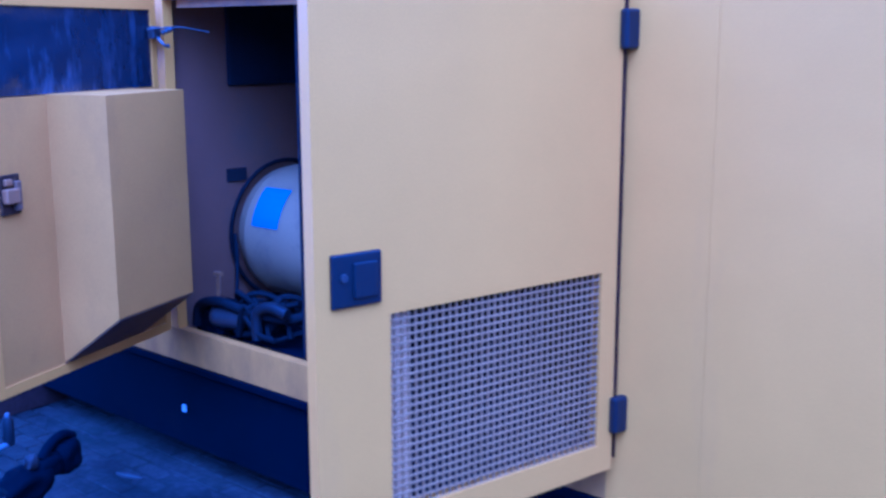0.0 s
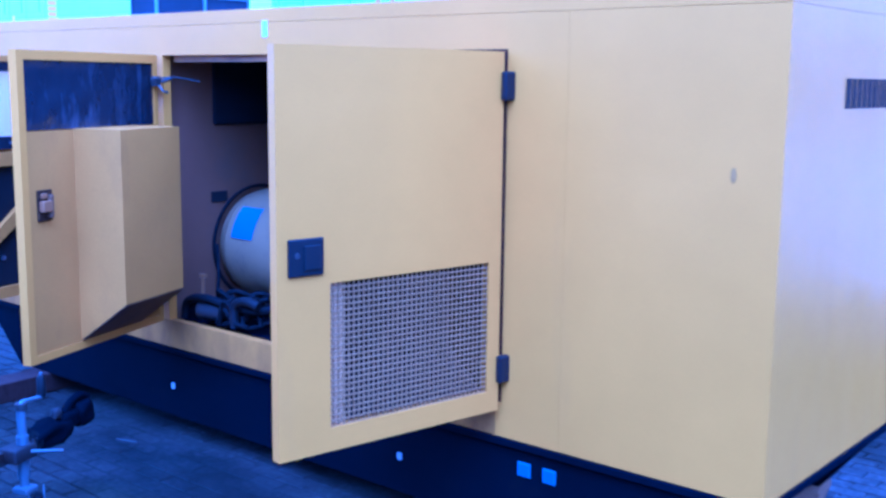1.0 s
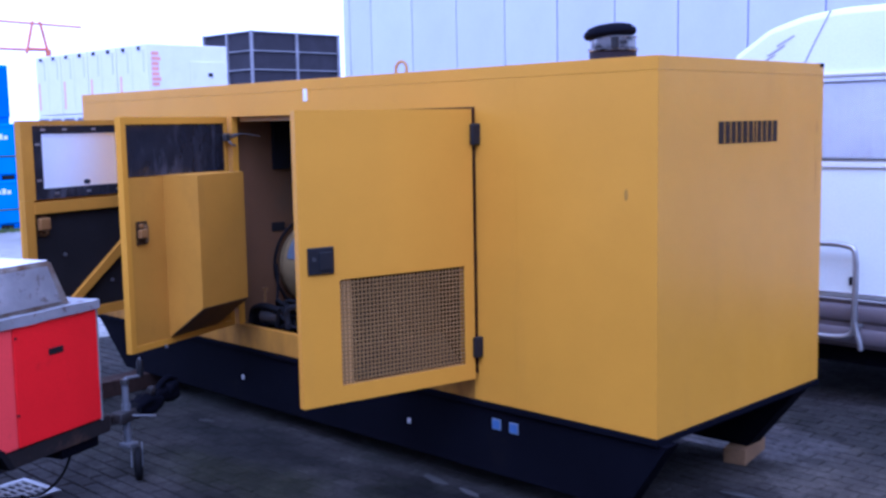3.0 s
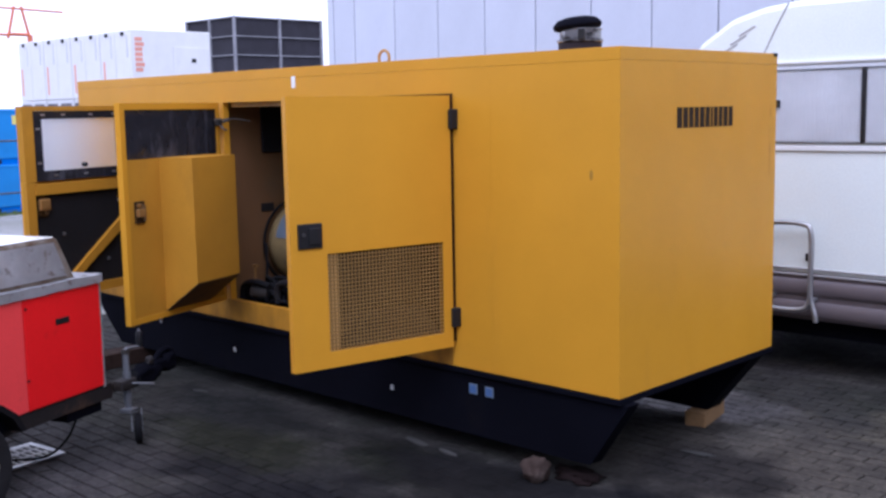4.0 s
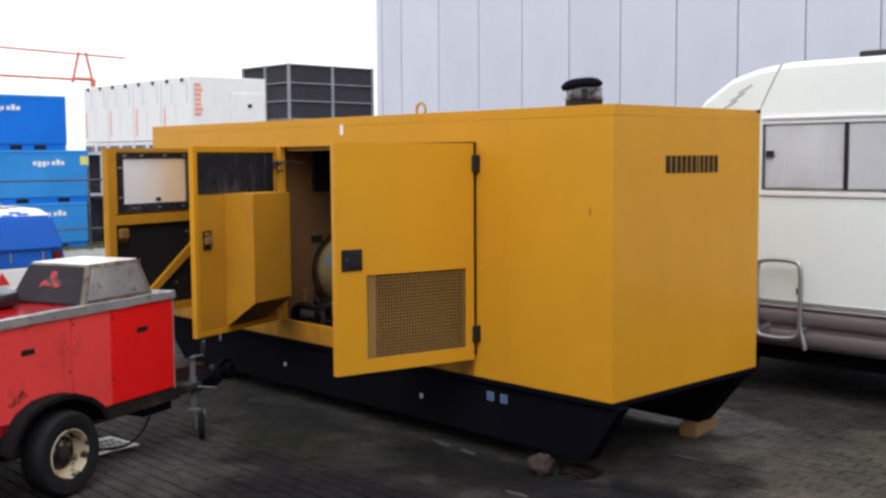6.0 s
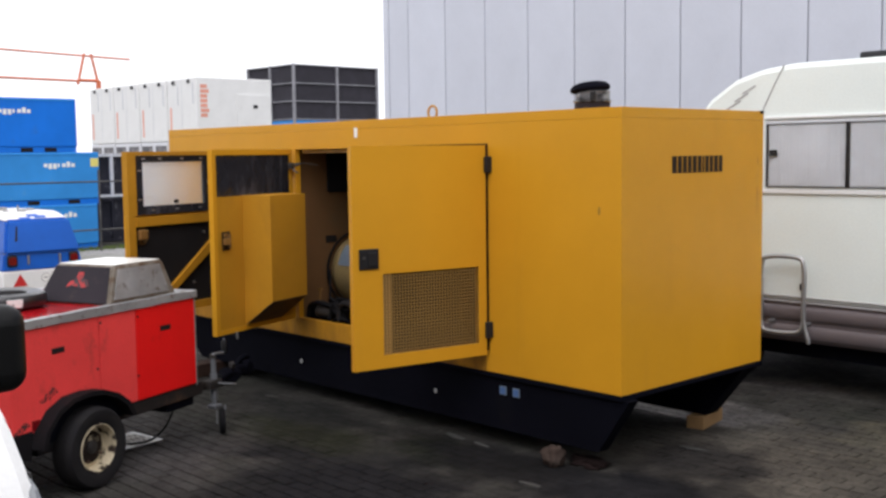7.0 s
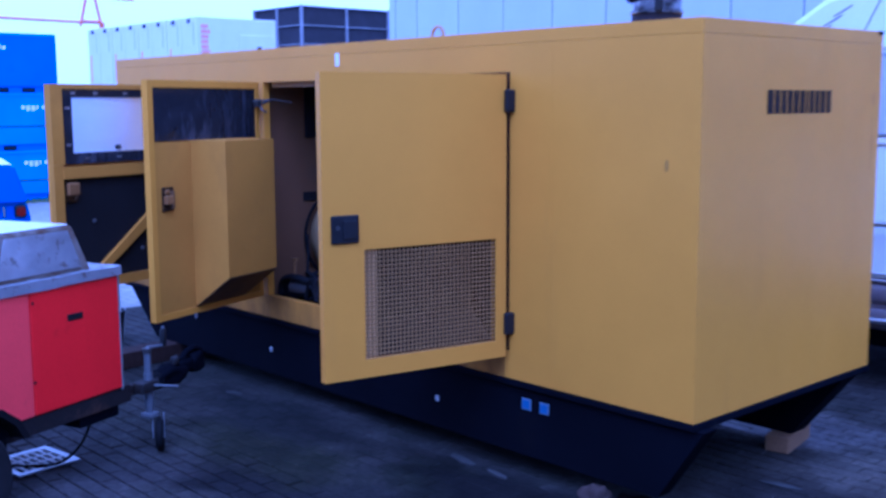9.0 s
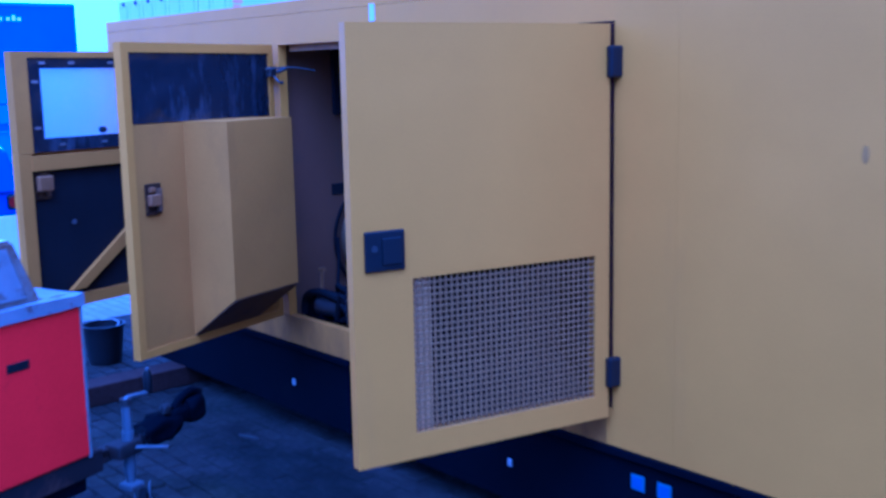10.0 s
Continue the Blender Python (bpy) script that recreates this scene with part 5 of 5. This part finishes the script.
def blue_box(m, ln, dp, ht, paint, bars):
    o = thing("blue_equipment_box", m, "blue steel rental equipment box, stacked", "container", "stacked blue boxes")
    sh = part("shell", B(-dp, 0, 0, ln, 0.13, ht, bevel=0.02), paint, o)
    part("base_rail", B(-dp + 0.02, -0.02, 0.02, ln - 0.02, 0, 0.128, bevel=0.006), BLUE, o)
    for y in (0.85, ln - 0.65):
        part("fork_pocket", B(-0.03, -0.012, y - 0.14, y + 0.14, 0.015, 0.11), FOAM, o)
    part("tag", B(0.001, 0.006, 2.26, 2.46, ht * 0.72, ht * 0.72 + 0.2), YELLOW_TAG, sh, "yellow notice") if bars == 1.12 else None
    for k in range(7):
        y = bars + k * 0.11
        part("white_bar", B(0.001, 0.006, y, y + (0.085 if k != 3 else 0.05), ht * 0.72 - (0.04 if k in (1, 2) else 0.0), ht * 0.72 + (0.125 if k == 5 else 0.085), bevel=0.002), TAG, sh, "white bar in place of the owner's mark")
    part("corner_strip", B(0.0, 0.012, 0.02, ln - 0.02, ht - 0.06, ht - 0.03), BLUE_LIGHT, o)
    for z in ((ht * 0.3, ht * 0.72) if paint is BLUE else (ht * 0.5,)):
        m = Matrix.Translation((-dp / 2, 0, z)) @ pose(0, 0, 0, 90, 0, 0)
        fan = part("fan_ring", lathe(bmesh.new(), [(0.24, 0), (0.27, 0.0), (0.27, 0.04), (0.24, 0.04), (0.24, 0.0)], m, 24, False), BLACK, o)
        part("fan_hole", lathe(bmesh.new(), [(0, 0), (0.24, 0), (0.24, 0.01), (0, 0.01)], m, 24), FOAM, fan)
    return o


blue_box(pose(-20.5, 3.75, 0), 2.38, 1.1, 1.08, BLUE_LIGHT, 1.1)
blue_box(pose(-20.5, 3.73, 1.08), 2.48, 1.1, 1.23, BLUE_LIGHT, 1.12)
blue_box(pose(-21.6, 2.6, 0), 1.1, 2.0, 2.3, BLUE, 0.1)
blue_box(pose(-20.5, 3.63, 2.312), 2.06, 1.1, 1.26, BLUE, 0.22)
for k in range(4):
    o = thing("louvred_box", pose(-21.6, 1.38, 0.92 * k), "blue framed equipment box with dark louvres", "container", "stacked louvred boxes")
    part("frame", B(-2, -0.06, 0, 2.47, 0.02, 0.92, bevel=0.02), BLUE, o)
    for y in (0.1, 1.3):
        part("louvre_panel", B(-0.062, -0.05, y, y + 1.08, 0.12, 0.82), CORE, o)
        for q in range(6):
            part("louvre", B(-0.052, -0.03, y, y + 1.08, 0.15 + 0.11 * q, 0.19 + 0.11 * q), MACHINE_DARK, o)

for k, z in enumerate((0.0, 1.15)):
    o = thing("dark_rack", pose(-22.2, 6.55, z), "dark slatted equipment rack with pale posts" if k else "dark slatted equipment rack on the paving", "rack", "stacked racks")
    part("crate", B(-1.6, -0.03, 0.0, 1.6, 0.0, 1.13), MACHINE_DARK, o)
    for y in (0.05, 0.8, 1.55):
        part("post", B(-0.03, 0.03, y - 0.04, y + 0.04, 0, 1.14), PALE if k else MACHINE_DARK, o)
    for q in (0.04, 1.09):
        part("rail", B(-0.025, 0.025, 0.09, 1.51, q - 0.035, q + 0.035), PALE if k else MACHINE_DARK, o)

# ---- yard fence ----
fc = thing("yard_fence", pose(-19.6, 0, 0), "thin galvanised yard fence", "fence")
for y in (-3.2, -0.2, 2.75, 5.76):
    part("post", rod(bmesh.new(), (0, y, 0), (0, y, 1.9), 0.025), DARK_STEEL, fc)
for z in (1.62, 0.5):
    part("rail", rod(bmesh.new(), (0, -3.2, z), (0, 9.0, z), 0.02), DARK_STEEL, fc)

# ---- white containers ----
MACHINE = surface("grey_machinery", (0.11, 0.11, 0.12), 0.7, tone=0.4, wear=(0.34, 0.31, 0.29), wear_at=(0.5, 0.66), wear_scale=2.4)
CXW, CYW, CZW = -35.6, 17.75, 2.75
for k in range(4):
    o = thing("white_container", pose(CXW - 2.5 * k, CYW, 0), "white stacked reefer container with double doors", "container", "row of white containers")
    part("base_box", B(-2.42, 0, 0, 3.7, 0, 2.85, bevel=0.03), PALE, o)
    for s in (-1.85, -0.6):
        part("louvre", B(s - 0.45, s + 0.45, -0.03, -0.001, 1.7, 2.7), MACHINE, o)
        part("fan_grille", B(s - 0.3, s + 0.1, -0.05, -0.031, 1.95, 2.45), SEAM, o)
    part("shell", B(-2.42, 0, 0, 3.7, 2.87, 5.5, bevel=0.03), WHITE, o)
    part("door_gap", B(-1.22, -1.20, -0.012, -0.001, 2.95, 5.4), PALE, o)
    for s in (-1.85, -0.6):
        part("door_bar", B(s + 0.3, s + 0.36, -0.03, -0.001, 4.4, 5.3), PALE, o)
        part("top_clip", B(s - 0.08, s + 0.08, -0.06, -0.001, 5.28, 5.42), PLASTIC, o)
    part("orange_bar", B(-2.2, -2.08, -0.01, -0.001, 3.1, 4.3), FADED_ORANGE, o)
    if k == 0:
        for j in range(7):
            part("orange_bar", B(0.001, 0.01, 0.18, 0.5 if j not in (1, 5) else 0.58, 3.85 + j * 0.2, 4.0 + j * 0.2), FADED_ORANGE, o)
        part("service_hatch", B(0.001, 0.03, 1.9, 3.6, 3.0, 4.85, bevel=0.01), WHITE, o)
        part("hatch_lock", B(0.03, 0.06, 2.75, 2.95, 4.25, 4.4), PLASTIC, o)

# ---- radiator stack ----
RACK = surface("dull_grey_frame", (0.26, 0.26, 0.28), 0.6, 0.2, tone=0.2)
rs = thing("radiator_stack", pose(-47.0, 30.72, -0.1), "tall stacked radiator unit with dark cores in a grey frame", "cooling unit")
part("base_box", B(-4.7, 0, 0, 6.15, 0.1, 4.35), BLUE_LIGHT, rs)
part("core", B(-4.65, -0.05, 0.05, 6.10, 4.35, 7.5), CORE, rs)
for z in (4.42, 5.45, 6.48, 7.52):
    part("frame_bar", B(-4.75, 0.05, -0.05, 6.20, z - 0.028, z + 0.028), RACK, rs)
for x, y in ((0, 0), (0, 3.1), (0, 6.15), (-2.35, 0), (-4.7, 0)):
    part("frame_post", B(x - 0.07, x + 0.07, y - 0.07, y + 0.07, 0.1, 7.57), RACK, rs)

# ---- crane ----
cr = thing("gantry_crane", pose(-70, 20.0, 0), "distant orange lattice gantry crane", "crane")
part("chord", rod(bmesh.new(), (0, -45, 10.9), (0, 12.4, 9.45), 0.07, 8), ORANGE, cr)
part("chord", rod(bmesh.new(), (0, -45, 8.2), (0, 8.6, 7.75), 0.085, 8), ORANGE, cr)
for y0, y1 in ((8.35, 8.9), (9.9, 9.4)):
    part("leg", rod(bmesh.new(), (0, y0, 7.5), (0, y1, 9.7), 0.10, 8), ORANGE, cr)
part("tie", rod(bmesh.new(), (0, 8.6, 7.8), (0, 9.9, 7.8), 0.12, 8), ORANGE, cr)
part("hanger", rod(bmesh.new(), (0, 0.3, 8.0), (0, 0.3, 9.7), 0.04, 6), ORANGE, cr)
for y in (-32.0, 9.9):
    part("tower", rod(bmesh.new(), (0, y, 0), (0, y, 7.8), 0.2, 8), ORANGE, cr)

# ---- pale paving beyond the set, and the grass verge ----
solid("paved_apron", B(-20.1, -7.3, -14.0, 7.3, -0.02, 0.003), APRON, "pale dry paving at the back of the yard", "paving", kind="structure")
rg = random.Random(8)
vs, fs = [], []
for i in range(1500):
    x, y, h, a = rg.uniform(-20.35, -19.75), rg.uniform(2.0, 7.2), rg.uniform(0.03, 0.12), rg.uniform(0, 3.14)
    k = len(vs)
    vs += [(x - 0.012 * math.cos(a), y - 0.012 * math.sin(a), 0), (x + 0.012 * math.cos(a), y + 0.012 * math.sin(a), 0), (x + rg.uniform(-0.04, 0.04), y + rg.uniform(-0.04, 0.04), h)]
    fs.append((k, k + 1, k + 2))
me = bpy.data.meshes.new("grass_verge")
me.from_pydata(vs, [], fs)
me.materials.append(GRASS)
tagged(new("grass_verge", me), "thin yellow green grass along the blue boxes", "grass", kind="stuff")

# ---- loose litter ----
random.seed(11)
for x, y, s in ((-1.55, -0.03, 0.16), (-1.22, -0.06, 0.12), (-3.7, -0.22, 0.09), (-0.07, 0.92, 0.13), (-0.34, -0.52, 0.12), (-0.36, 0.02, 0.08)):
    b = bmesh.new()
    o = [(s * (0.6 + 0.4 * random.random()) * math.cos(radians(a)), 0.22 * s * (0.6 + 0.4 * random.random()) * math.sin(radians(a))) for a in range(0, 360, 36)]
    prism(b, o, 0.001, 0.008, 'z')
    solid("paper_scrap", b, surface("pale_scrap", (0.042, 0.041, 0.037), 0.9) if x == -1.55 else bpy.data.materials["pale_scrap"], "trodden pale scrap on the paving", "litter", "litter", m=pose(x, y, 0, 0, 0, random.uniform(-15, 15)))

# ---- trodden dirt filling the joints beside the set ----
b = bmesh.new()
o = []
for i in range(48):
    a = 2 * math.pi * i / 48
    r = 1 + 0.16 * noise.noise(Vector((3 * math.cos(a), 3 * math.sin(a), 0.4))) + 0.08 * noise.noise(Vector((9 * math.cos(a), 9 * math.sin(a), 1.7)))
    o.append((-1.3 + 3.3 * r * math.cos(a), -0.15 + 0.75 * r * math.sin(a)))
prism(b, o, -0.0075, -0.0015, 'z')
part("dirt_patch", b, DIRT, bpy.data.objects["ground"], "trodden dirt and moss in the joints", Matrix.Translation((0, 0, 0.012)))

# ---- paving blocks ----
PL_, PW_, GAP = 0.21, 0.105, 0.010
b = bmesh.new()
hx, hy = (PL_ - GAP) / 2, (PW_ - GAP) / 2
lo = [b.verts.new((sx * hx, sy * hy, -0.02)) for sx, sy in ((-1, -1), (1, -1), (1, 1), (-1, 1))]
mid = [b.verts.new((sx * hx, sy * hy, -0.004)) for sx, sy in ((-1, -1), (1, -1), (1, 1), (-1, 1))]
top = [b.verts.new((sx * (hx - 0.005), sy * (hy - 0.005), 0.0)) for sx, sy in ((-1, -1), (1, -1), (1, 1), (-1, 1))]
b.faces.new(top)
for ra, rb in ((lo, mid), (mid, top)):
    for i in range(4):
        b.faces.new((ra[i], ra[(i + 1) % 4], rb[(i + 1) % 4], rb[i]))
paver_mesh = bpy.data.meshes.new("paving_block")
b.to_mesh(paver_mesh)
b.free()
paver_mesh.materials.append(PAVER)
base_v = [tuple(v.co) for v in paver_mesh.vertices]
base_f = [tuple(p.vertices) for p in paver_mesh.polygons]
ground = bpy.data.objects["ground"]
rng = random.Random(5)
verts, faces = [], []
count = 0
for j in range(int(-5.0 / PW_), int(3.2 / PW_)):
    for i in range(int(-7.5 / PL_), int(3.5 / PL_)):
        x = (i + (0.5 if j % 2 else 0.0)) * PL_
        y = j * PW_
        dz, tilt, tx, ty = rng.uniform(-0.002, 0.002), rng.uniform(-0.012, 0.012), rng.uniform(-0.01, 0.01), rng.uniform(-0.008, 0.008)
        if abs(x + 3.21) < 0.24 and abs(y + 1.86) < 0.22:
            continue
        if -1.7 < x < 1.3 and -2.1 < y < -0.05 and count < 300:
            ob = new("paving_block", paver_mesh)
            ob.parent = ground
            ob.matrix_basis = Matrix.Translation((x, y, dz + 0.012)) @ Euler((tx, ty, tilt)).to_matrix().to_4x4()
            count += 1
        else:
            k = len(verts)
            m = Matrix.Translation((x, y, dz + 0.012)) @ Euler((tx, ty, tilt)).to_matrix().to_4x4()
            verts += [tuple(m @ Vector(v)) for v in base_v]
            faces += [tuple(k + q for q in f) for f in base_f]
me = bpy.data.meshes.new("paving_blocks")
me.from_pydata(verts, [], faces)
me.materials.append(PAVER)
ob = new("paving_blocks", me)
ob.parent = ground
tagged(ob, "damp grey concrete paving blocks in running bond", kind="stuff")
